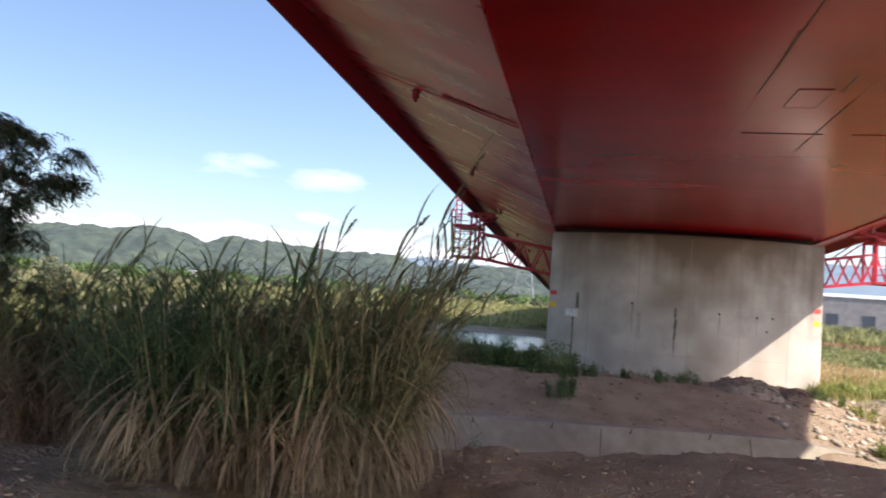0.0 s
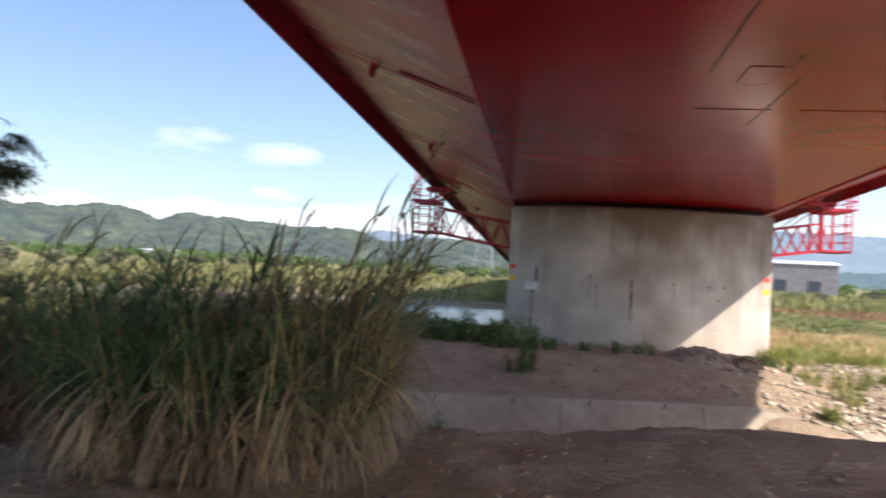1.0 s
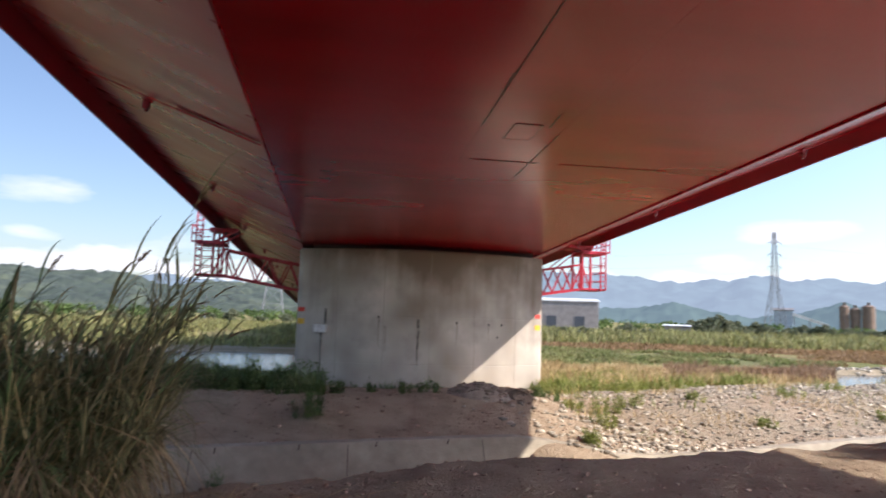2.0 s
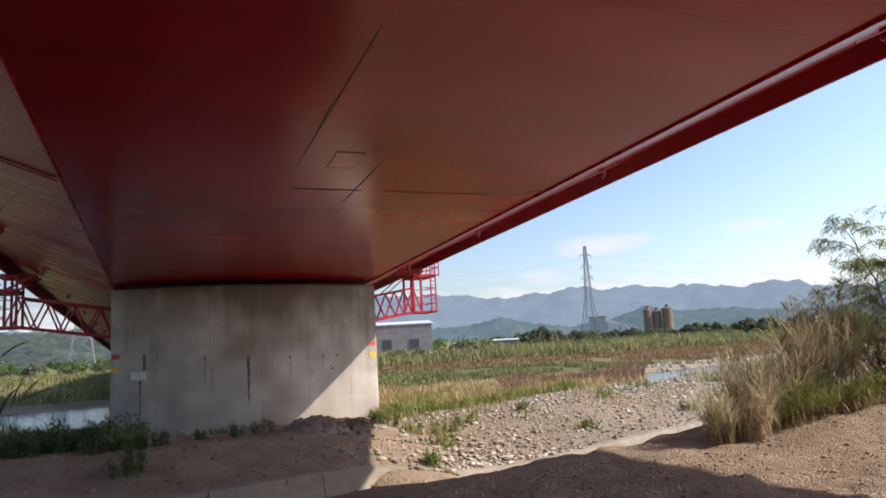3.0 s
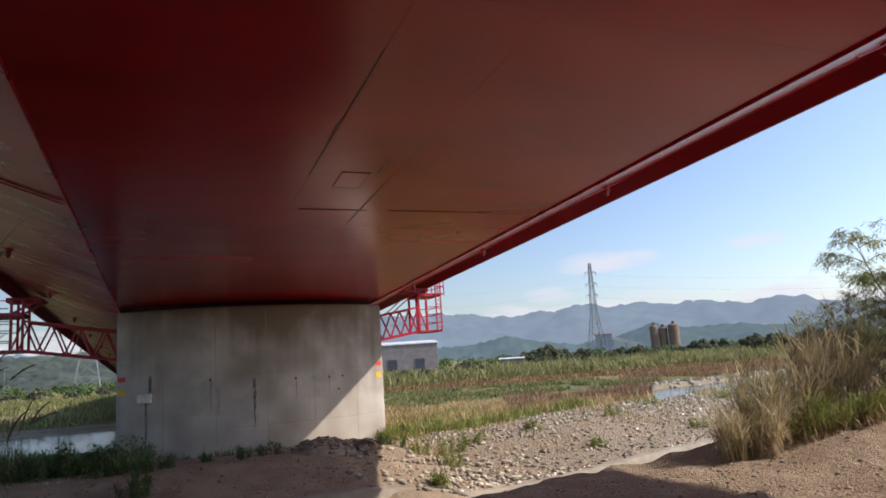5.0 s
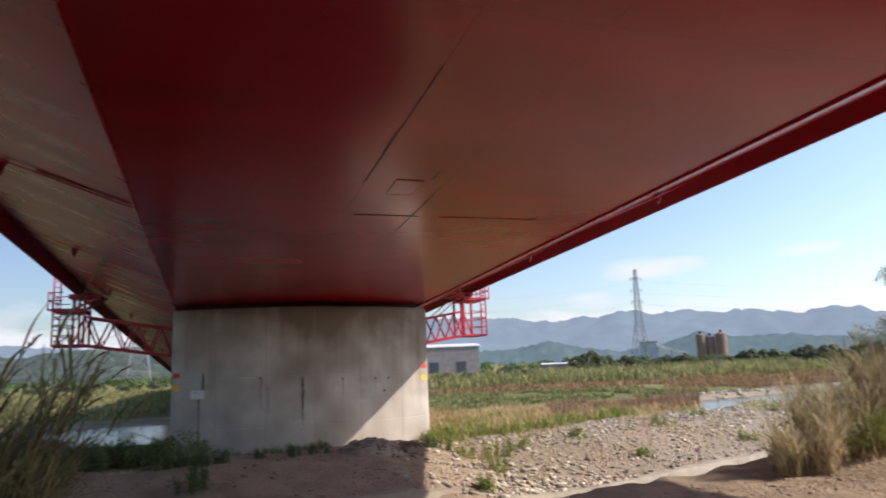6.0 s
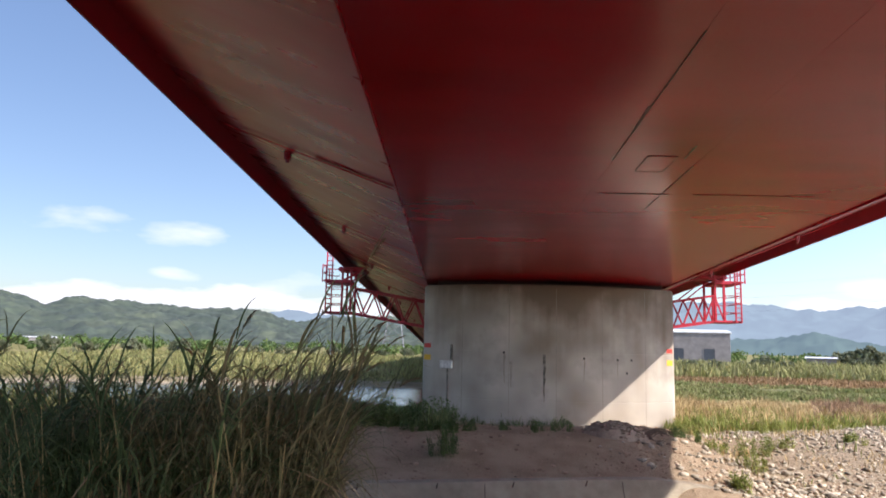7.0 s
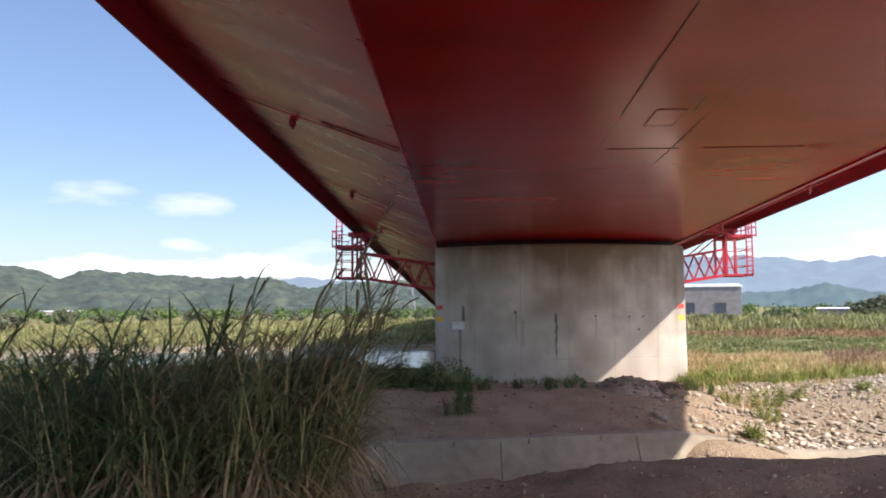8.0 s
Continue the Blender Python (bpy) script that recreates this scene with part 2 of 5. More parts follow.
def far_forest(name, color, haze_glow):
    """A wooded range; blue emission stands in for haze over miles of air."""
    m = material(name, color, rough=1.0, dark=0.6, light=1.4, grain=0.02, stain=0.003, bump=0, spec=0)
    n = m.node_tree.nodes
    n["Principled BSDF"].inputs["Emission Color"].default_value = (*haze_glow, 1)
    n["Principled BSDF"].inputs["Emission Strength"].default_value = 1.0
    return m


# haze is put into both ranges as a blue glow of the surface
M_RANGE = far_forest("far_range_haze_glow", (0.03, 0.045, 0.045), (0.205, 0.26, 0.335))
M_MIDHILL = far_forest("middle_hill_haze_glow", (0.03, 0.045, 0.035), (0.10, 0.145, 0.18))
# a weak blue glow on the near hills stands in for haze
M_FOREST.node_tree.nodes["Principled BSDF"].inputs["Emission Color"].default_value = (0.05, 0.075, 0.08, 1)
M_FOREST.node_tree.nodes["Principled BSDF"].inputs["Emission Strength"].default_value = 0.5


def ground_material():
    """Dirt by the bank, river gravel, and a plain with dry and green grass in bands."""
    m = bpy.data.materials.new("river_plain")
    m.use_nodes = True
    n, l = m.node_tree.nodes, m.node_tree.links
    b = n["Principled BSDF"]
    b.inputs["Roughness"].default_value = 0.95
    b.inputs["Specular IOR Level"].default_value = 0.15
    tc = n.new("ShaderNodeTexCoord")

    def noisy(scale, detail=6.0, stretch=None):
        k = n.new("ShaderNodeTexNoise")
        k.inputs["Scale"].default_value, k.inputs["Detail"].default_value = scale, detail
        src = tc.outputs["Object"]
        if stretch:
            mp = n.new("ShaderNodeMapping")
            mp.inputs["Scale"].default_value = stretch
            l.new(src, mp.inputs[0])
            src = mp.outputs[0]
        l.new(src, k.inputs["Vector"])
        return k.outputs["Fac"]

    def ranged(value, a, z, lo=0.0, hi=1.0):
        k = n.new("ShaderNodeMapRange")
        for key, v in (("From Min", a), ("From Max", z), ("To Min", lo), ("To Max", hi)):
            k.inputs[key].default_value = v
        l.new(value, k.inputs["Value"])
        return k.outputs[0]

    def mixed(fac, a, c):
        k = n.new("ShaderNodeMixRGB")
        l.new(fac, k.inputs["Fac"])
        for key, v in (("Color1", a), ("Color2", c)):
            if isinstance(v, tuple):
                k.inputs[key].default_value = (*v, 1)
            else:
                l.new(v, k.inputs[key])
        return k.outputs[0]

    dirt = mixed(ranged(noisy(1.3), 0.4, 0.65), (0.43, 0.34, 0.235), (0.325, 0.25, 0.17))
    dirt = mixed(ranged(noisy(26, 3), 0.52, 0.7), dirt, (0.45, 0.35, 0.25))
    field = mixed(ranged(noisy(0.05, 5, (0.35, 1.6, 1)), 0.42, 0.58), (0.29, 0.24, 0.11), (0.16, 0.185, 0.06))
    field = mixed(ranged(noisy(0.6, 5), 0.4, 0.7), field, (0.20, 0.17, 0.075))
    vc = n.new("ShaderNodeVertexColor")
    vc.layer_name = "cover"
    sep = n.new("ShaderNodeSeparateColor")
    l.new(vc.outputs["Color"], sep.inputs[0])
    gravel = mixed(ranged(noisy(9, 4), 0.4, 0.65), (0.41, 0.345, 0.25), (0.29, 0.24, 0.17))
    col = mixed(sep.outputs["Red"], dirt, field)
    col = mixed(sep.outputs["Blue"], col, (0.17, 0.18, 0.075))
    col = mixed(sep.outputs["Green"], col, gravel)
    l.new(col, b.inputs["Base Color"])
    bp = n.new("ShaderNodeBump")
    bp.inputs["Strength"].default_value, bp.inputs["Distance"].default_value = 1.0, 0.09
    add = n.new("ShaderNodeMath")
    add.operation = "ADD"
    l.new(noisy(7, 7), add.inputs[0]), l.new(noisy(32, 4), add.inputs[1])
    l.new(add.outputs[0], bp.inputs["Height"])
    l.new(bp.outputs[0], b.inputs["Normal"])
    return m


M_GROUND = ground_material()


# ---------------------------------------------------------------- builders
def thing(name, at=(0, 0, 0), label="", category="", group="", kind=""):
    ob = new(name)
    ob.location = at
    return tagged(ob, label, category, group, kind)


def part(name, bm, mat, parent=None, label="", smooth=False):
    me = bpy.data.meshes.new(name)
    bm.normal_update()
    bm.to_mesh(me)
    bm.free()
    if smooth:
        me.shade_smooth()
    me.materials.append(mat)
    ob = new(name, me)
    ob.parent = parent
    return tagged(ob, label)


def raw(name, verts, faces, mat, parent=None, label="", smooth=False):
    me = bpy.data.meshes.new(name)
    me.from_pydata(verts, [], faces)
    me.update()
    if smooth:
        me.shade_smooth()
    me.materials.append(mat)
    ob = new(name, me)
    ob.parent = parent
    return tagged(ob, label)


def box(bm, a, z, bevel=0.0, m=None):
    """A box between two corners, with softened edges."""
    c = [(p + q) / 2 for p, q in zip(a, z)]
    s = [abs(q - p) for p, q in zip(a, z)]
    made = bmesh.ops.create_cube(bm, size=1.0, matrix=(m or Matrix()) @ Matrix.LocRotScale(c, None, s))
    if bevel:
        edges = list({e for v in made["verts"] for e in v.link_edges})
        bmesh.ops.bevel(bm, geom=edges, offset=bevel, segments=1, affect="EDGES", clamp_overlap=True)
    return bm


def bar(bm, a, z, r, sides=6):
    """A round bar between two points."""
    a, z = Vector(a), Vector(z)
    m = Matrix.Translation((a + z) / 2) @ (z - a).to_track_quat("Z", "Y").to_matrix().to_4x4()
    bmesh.ops.create_cone(bm, cap_ends=True, segments=sides, radius1=r, radius2=r, depth=(z - a).length, matrix=m)
    return bm


def beam(bm, a, z, w, h):
    """A square bar between two points, its height upright."""
    a, z = Vector(a), Vector(z)
    d = (z - a).normalized()
    side = d.cross(Vector((0, 0, 1)))
    side = side.normalized() if side.length > 1e-3 else Vector((1, 0, 0))
    up = side.cross(d)
    vs = [bm.verts.new(p + side * (w / 2 * i) + up * (h / 2 * j)) for p in (a, z) for i, j in ((-1, -1), (1, -1), (1, 1), (-1, 1))]
    for q in ((0, 1, 2, 3), (7, 6, 5, 4), (0, 4, 5, 1), (1, 5, 6, 2), (2, 6, 7, 3), (3, 7, 4, 0)):
        bm.faces.new([vs[k] for k in q])
    return bm


def prism(bm, outline, y0, y1, axis):
    """A closed outline (x, z) drawn out along the bridge."""
    ends = [[bm.verts.new(axis(x, y, z)) for x, z in outline] for y in (y0, y1)]
    k = len(outline)
    bm.faces.new(ends[0]), bm.faces.new(ends[1][::-1])
    for i in range(k):
        bm.faces.new((ends[0][i], ends[1][i], ends[1][(i + 1) % k], ends[0][(i + 1) % k]))
    bmesh.ops.recalc_face_normals(bm, faces=bm.faces)
    return bm


def fbm(x, y, scale, seed, octaves=4):
    """Smooth value noise on arrays."""
    total, amp, norm = 0.0, 1.0, 0.0
    for o in range(octaves):
        u, v = x / scale + 17.3 * seed + o * 5.1, y / scale - 9.7 * seed + o * 3.3
        iu, iv = np.floor(u), np.floor(v)
        fu, fv = u - iu, v - iv
        fu, fv = fu * fu * (3 - 2 * fu), fv * fv * (3 - 2 * fv)

        def rnd(a, c):
            s = np.sin(a * 127.1 + c * 311.7 + seed * 74.7) * 43758.5453
            return s - np.floor(s)
        total = total + amp * ((rnd(iu, iv) * (1 - fu) + rnd(iu + 1, iv) * fu) * (1 - fv) + (rnd(iu, iv + 1) * (1 - fu) + rnd(iu + 1, iv + 1) * fu) * fv)
        norm, amp, scale = norm + amp, amp * 0.5, scale * 0.5
    return total / norm


def step(a, z, v):
    u = np.clip((v - a) / (z - a), 0, 1)
    return u * u * (3 - 2 * u)


# ---------------------------------------------------------------- ground
WATER_Z = -2.95


def wall_y(x):
    return 17.7 + 0.22 * x


def wall_z(x):
    return -1.68 - 0.72 * step(4.5, 9.5, x) + 0.2 * step(11, 20, x)


def crest_y(x):
    return 7.4 + 1.4 * step(-2.5, 3.5, x) + 1.2 * step(4.0, 6.5, x) + 0.17 * np.sin(x * 0.9)


def pond(x, y):
    """1 inside the two stretches of river, 0 on land."""
    wob = 3.5 * (fbm(x, y, 9.0, 5) - 0.5)
    left = step(0, 4, 13.0 - np.abs(y - 62.0 - 0.1 * x + wob)) * step(8, 2, x) * step(-48, -36, x)
    right = step(-1.5, 0.5, 58.5 + 0.2 * (x - 47) - y + wob * 0.4) * step(-1.5, 0.5, y - 41.0 - 0.685 * (x - 36) + wob * 0.4) * step(-0.8, 0.4, x - 0.795 * y + wob * 0.4)
    strip = step(-0.6, 0.5, 1.6 - np.abs(y - 57.0 + 0.25 * (x - 25) + wob * 0.7)) * step(17, 20, x) * step(38, 34, x)
    right = np.maximum(right, strip)
    return np.maximum(left, right)


def height(x, y):
    bank = -0.12 - 0.02 * y + 0.14 * (fbm(x, y, 2.2, 1) - 0.5) + 0.10 * (fbm(x, y, 0.7, 2) - 0.5) + 0.13 * (fbm(x, y, 0.38, 9, 2) - 0.5) * step(30, 20, y)
    bank = bank + 0.6 * step(7.5, 14, x) * step(2, 8, y) + 0.04 * step(0, 2.5, x) * step(3.2, 2.0, np.abs(x - 3.3)) * step(6, 8, y)
    cy, wy, wz = crest_y(x), wall_y(x), wall_z(x)
    ditch = wall_z(x) - 1.15 + 0.62 * step(5, 10, x) + 0.15 * (fbm(x, y, 3.0, 3) - 0.5)
    near = bank + (ditch - bank) * step(cy, cy + 3.4, y)
    run = np.clip(y - wy, 0, None)
    shelf = wz - 0.02 + 0.80 * step(0, 3.8, run) * step(10, 6.5, x) * step(-16, -9, x) - 1.25 * step(4.2, 15, run) * step(12, 5, x) + (0.75 * step(0, 6, run) - 0.7 * step(6, 20, run)) * step(5, 10, x)
    shelf = shelf + 0.12 * (fbm(x, y, 1.7, 4) - 0.5) * step(0.2, 1.0, run) + 0.25 * (fbm(x, y, 7.0, 6) - 0.5) * step(1, 6, run)
    spill = np.exp(-((x - 6.9) / 2.0) ** 4) * step(-2.6, 0.3, y - wy)
    far = -2.55 + 0.35 * (fbm(x, y, 40, 7) - 0.5) + 0.25 * (fbm(x, y, 6, 8) - 0.5)
    shelf = shelf + (far - shelf) * step(38, 48, y)
    h = np.where(y < wy + 0.1, near, shelf)
    h = np.maximum(h, np.where(y < wy + 0.1, near + (shelf + 0.06 - near) * spill, -99))
    water = pond(x, y)
    return h + (WATER_Z - 0.5 - h) * water


def spread(knots):
    """Grid lines: (from, to, spacing) stretches, then widening out."""
    out = []
    for a, z, s in knots:
        out.extend(np.linspace(a, z, max(2, int(round((z - a) / s))), endpoint=False))
    return np.array(out + [knots[-1][1]])


def widen(lines, lo, hi, grow=1.16):
    lines = list(lines)
    s = lines[-1] - lines[-2]
    while lines[-1] < hi:
        s *= grow
        lines.append(lines[-1] + s)
    s = lines[1] - lines[0]
    while lines[0] > lo:
        s *= grow
        lines.insert(0, lines[0] - s)
    return np.array(lines)


gx = widen(spread([(-40, -14, 0.8), (-14, 24, 0.16), (24, 90, 0.8)]), -4200, 4200)
gy = widen(spread([(-6, 3, 0.3), (3, 25, 0.14), (25, 50, 0.35), (50, 95, 0.7)]), -3000, 4500)
X, Y = np.meshgrid(gx, gy)
Z = height(X, Y)
cols = len(gx)
gi = np.arange(len(gy) - 1)[:, None] * cols + np.arange(cols - 1)[None, :]
quads = np.stack([gi, gi + 1, gi + cols + 1, gi + cols], -1).reshape(-1, 4)
ground = raw("ground", np.stack([X, Y, Z], -1).reshape(-1, 3).tolist(), quads.tolist(), M_GROUND, smooth=True)
tagged(ground, "dry brown dirt bank and gravel river plain with grass", "ground", kind="structure")
grassy = np.maximum(step(38, 46, Y), step(-7, -12, X)) * step(6, 12, Y + np.abs(X) * 0.3)
stony = np.clip(step(0.34, 0.62, fbm(X, Y, 4.5, 13)) * step(7.0, 12, X) * step(0.3, 1.5, Y - wall_y(X)) * step(46, 36, Y + 3 * (fbm(X, Y, 5, 11) - 0.5)), 0, 1)
shore = step(0.0, 0.35, pond(X, Y))
shore = np.maximum(shore, np.exp(-((Y - 76.5 - 0.1 * X) / 2.0) ** 2) * step(8, 0, X) * step(-55, -40, X))
shore = np.maximum(shore, np.exp(-((Y - 60.3 - 0.2 * (X - 47)) / 1.2) ** 2) * step(42, 46, X))
marshy = step(57, 62, Y) * step(88, 82, Y + 0.12 * X) * step(6, 12, X) * step(0.84, 0.76, X / np.maximum(Y, 1)) * step(0.25, 0.5, fbm(X, Y, 8, 14))
layer = ground.data.color_attributes.new("cover", "FLOAT_COLOR", "POINT")
layer.data.foreach_set("color", np.stack([grassy, np.maximum(stony, shore), marshy, 0 * X + 1], -1).reshape(-1).astype(np.float32))

for wx0, wx1, wy0, wy1 in ((-60, 14, 46, 84), (15, 420, 40, 150)):
    bm = bmesh.new()
    bmesh.ops.create_grid(bm, x_segments=2, y_segments=2, size=0.5,
                          matrix=Matrix.LocRotScale(((wx0 + wx1) / 2, (wy0 + wy1) / 2, WATER_Z), None, (wx1 - wx0, wy1 - wy0, 1)))
    tagged(part("water", bm, M_WATER), "still shallow river water reflecting the sky", "water", kind="structure")

# ---------------------------------------------------------------- ditch wall of concrete
bm = bmesh.new()
rows_w = []
for wx in np.arange(-30, 60.1, 1.0):
    yw, zt = float(wall_y(wx)), float(wall_z(wx))
    rows_w.append([bm.verts.new(p) for p in ((wx, yw - 1.25, -3.8), (wx, yw - 0.62, zt - 0.72), (wx, yw - 0.12, zt - 0.05), (wx, yw - 0.08, zt), (wx, yw + 0.28, zt + 0.01),
                                             (wx, yw + 0.30, -3.8))])
for r0, r1 in zip(rows_w, rows_w[1:]):
    for k in range(5):
        bm.faces.new((r0[k], r0[k + 1], r1[k + 1], r1[k]))
bmesh.ops.recalc_face_normals(bm, faces=bm.faces)
tagged(part("ditch_wall", bm, M_WALL), "weathered concrete ditch wall with earth behind it", "wall", kind="structure")

ditch_wall = bpy.data.objects["ditch_wall"]
M_JOINT = material("joint_filler", (0.12, 0.10, 0.08), rough=0.95, dark=0.6)
for wx in np.arange(-17.6, 40, 3.6):
    yw, zt = float(wall_y(wx)), float(wall_z(wx))
    bm = bmesh.new()
    beam(bm, (wx, yw - 0.625, zt - 0.72), (wx, yw - 0.125, zt - 0.055), 0.022, 0.012)
    beam(bm, (wx, yw - 1.2, -3.7), (wx, yw - 0.625, zt - 0.72), 0.022, 0.012)
    part("joint", bm, M_JOINT, ditch_wall)
for wx in np.arange(-16.0, 3.4, 1.9):
    yw, zt = float(wall_y(wx)), float(wall_z(wx))
    bm = bar(bmesh.new(), (wx, yw - 0.20, zt - 0.12), (wx + 0.03, yw - 0.28, zt + 0.02), 0.016)
    part("rebar_stub", bm, M_JOINT, ditch_wall, "rusty stub of reinforcement")

# ---------------------------------------------------------------- bridge
CX, GRADE = 4.47, -0.0452          # centre line, fall along the way
HF, ZF = 6.55, 4.98                 # half width and height of the bottom plate at y = 37
HR = 6.25                          # the sunny side of that plate is narrower
HW, ZW = 12.05, 7.33                # top of the sloping side plates
HO, ZO = 12.3, 6.78                # lower lip of the edge
Y0, Y1 = -40.0, 210.0


def along(x, y, z):
    """A place on the bridge: x from its centre line, z as at y = 37."""
    return Vector((CX + x, y, z + GRADE * (y - 37)))


bridge = thing("bridge", (CX, 37, 5), "red painted steel box girder road bridge on concrete pier", "bridge")


def bpart(name, bm, mat, label="", parent=None):
    ob = part(name, bm, mat, None, label)
    ob.parent = parent or bridge
    ob.matrix_parent_inverse = Matrix.Translation(-Vector(bridge.location))
    return ob


seams_y = [18.0 + 10.4 * k for k in range(-5, 18)]
lanes = (-HF, 3.09 - CX, 5.03 - CX, HR)


def plate(c00, c10, c11, c01, dent, seed, thick=0.03):
    """A steel plate between four corners that dips a little between its stiffeners."""
    nu = max(3, int((c10 - c00).length / 0.45))
    nv = max(3, int((c01 - c00).length / 0.45))
    u, v = np.meshgrid(np.linspace(0, 1, nu + 1), np.linspace(0, 1, nv + 1))
    wide, long_ = (c10 - c00).length, (c01 - c00).length
    edge = np.minimum(np.minimum(u, 1 - u) * wide, np.minimum(v, 1 - v) * long_)
    dip = dent * (fbm(u * wide, v * long_, 2.2, seed, 2) - 0.5) * step(0, 0.7, edge)
    up = (c10 - c00).cross(c01 - c00).normalized()
    corners = [np.array(c)[None, None, :] for c in (c00, c10, c11, c01)]
    u, v = u[..., None], v[..., None]
    p = corners[0] * (1 - u) * (1 - v) + corners[1] * u * (1 - v) + corners[2] * u * v + corners[3] * (1 - u) * v
    p = p + dip[..., None] * np.array(up)[None, None, :]
    bm = bmesh.new()
    vs = [[bm.verts.new(q) for q in row] for row in p]
    for j in range(nv):
        for i in range(nu):
            bm.faces.new((vs[j][i], vs[j][i + 1], vs[j + 1][i + 1], vs[j + 1][i])).smooth = True
    rim = [e for e in bm.edges if e.is_boundary]
    made = bmesh.ops.extrude_edge_only(bm, edges=rim)["geom"]
    lift = Vector((0, 0, thick))
    for q in made:
        if isinstance(q, bmesh.types.BMVert):
            q.co += lift
        elif isinstance(q, bmesh.types.BMFace):
            q.smooth = False
    for e in rim:
        e.smooth = False
    return bm


gap = 0.0015
for k, (ya, yb) in enumerate(zip(seams_y, seams_y[1:])):
    for j, (xa, xb) in enumerate(zip(lanes, lanes[1:])):
        bm = plate(along(xa + gap, ya + gap, ZF), along(xb - gap, ya + gap, ZF), along(xb - gap, yb - gap, ZF), along(xa + gap, yb - gap, ZF), 0.004 if j == 1 else 0.016, 50 + 3 * k + j)
        bpart("bottom_plate", bm, M_RED)
    for s, hf in ((-1, HF), (1, HR)):
        bm = plate(along(s * (hf + 0.04), ya + gap, ZF + 0.01), along(s * HW, ya + gap, ZW), along(s * HW, yb - gap, ZW), along(s * (hf + 0.04), yb - gap, ZF + 0.01), 0.025, 90 + 2 * k + s)
        bpart("side_plate", bm, M_WEB)
        bm = prism(bmesh.new(), ((s * hf, ZF - 0.05), (s * (hf + 0.03), ZF - 0.05), (s * (hf + 0.045), ZF + 0.015), (s * hf, ZF + 0.04)), ya, yb, along)
        bpart("corner_lip", bm, M_WEB)
for s in (-1, 1):
    bm = prism(bmesh.new(), ((s * HW, ZW), (s * (HO - 0.06), ZO), (s * HO, ZO - 0.01), (s * (HO + 0.03), ZO + 0.03), (s * (HO + 0.03), 7.40), (s * (HO - 0.3), 7.40),
                             (s * (HO - 0.3), ZW + 0.04), (s * HW, ZW + 0.04)), Y0, Y1, along)
    bpart("edge_beam", bm, M_EDGE)
bm = prism(bmesh.new(), ((-HW, ZW + 0.045), (HW, ZW + 0.045), (HW - 0.3, ZW + 0.09), (-HW + 0.3, ZW + 0.09)), Y0, Y1, along)
bpart("deck", bm, M_DECK)

# ---------------------------------------------------------------- pier
SAG = 1.9                          # bow of its long faces


def pier_outline(grow=0.0):
    """Two bowed long faces between short blunt ends."""
    half, sag, thick = 6.62 + grow, SAG, 1.3 + grow
    pts = []
    for s in (-1, 1):
        for k in range(25):
            u = -1 + 2 * k / 24
            x = u * half * (-s)
            pts.append((x * 1.0, s * (thick / 1.0 + sag * (1 - u * u))))
    # blunt the corners
    out = []
    for i, p in enumerate(pts):
        a, z = Vector(pts[i - 1]), Vector(pts[(i + 1) % len(pts)])
        q = Vector(p)
        da, dz = (a - q), (z - q)
        if abs(da.normalized().dot(dz.normalized())) < 0.7:
            out += [tuple(q + da.normalized() * min(0.22, da.length / 2)), tuple(q + (da.normalized() + dz.normalized()) * 0.07), tuple(q + dz.normalized() * min(0.22, dz.length / 2))]
        else:
            out.append(p)
    return out


PIER_Y = 37.85
pier = thing("bridge_pier", (CX, PIER_Y, -3.2), "broad bowed grey concrete bridge pier with water stains", "pier")
ring = pier_outline()
bm = bmesh.new()
levels = (0.0, 0.9, 2.18, 2.2, 2.22, 4.6, 4.62, 4.64, 7.9, 8.0)
shrink = (0, 0, 0, 0.012, 0, 0, 0.012, 0, 0, 0.06)
loops = []
for z, s in zip(levels, shrink):
    loops.append([bm.verts.new((x * (1 - s / 7), y * (1 - s / 2.5), z)) for x, y in ring])
for a, c in zip(loops, loops[1:]):
    for i in range(len(ring)):
        bm.faces.new((a[i], a[(i + 1) % len(ring)], c[(i + 1) % len(ring)], c[i]))
bm.faces.new(loops[-1])
bmesh.ops.recalc_face_normals(bm, faces=bm.faces)
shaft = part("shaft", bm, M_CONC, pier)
# black block in the bearing gap, its colour put in for shade
bm = bmesh.new()
box(bm, (-5.9, -1.6, 8.0), (5.9, 1.6, 8.26))
part("bearing_gap_shade", bm, M_DARK, pier, "black block standing in for the bearing gap's shade")

# ---------------------------------------------------------------- bridge fittings
for k, ly in enumerate(19.6 + 10.4 * j for j in range(-4, 7)):
    for s in (-1, 1):
        u = 10.0
        zl = ZF + (ZW - ZF) * (u - HF) / (HW - HF)
        c = along(s * u, ly, zl)
        bm = bmesh.new()
        box(bm, (-0.09, -0.11, -0.24), (0.09, 0.11, 0.05), 0.03, Matrix.Translation(c))
        bar(bm, c + Vector((0, 0, -0.2)), c + Vector((0, 0, -0.32)), 0.055, 10)
        bpart("drain_lug", bm, M_EDGE, "red drain spout")
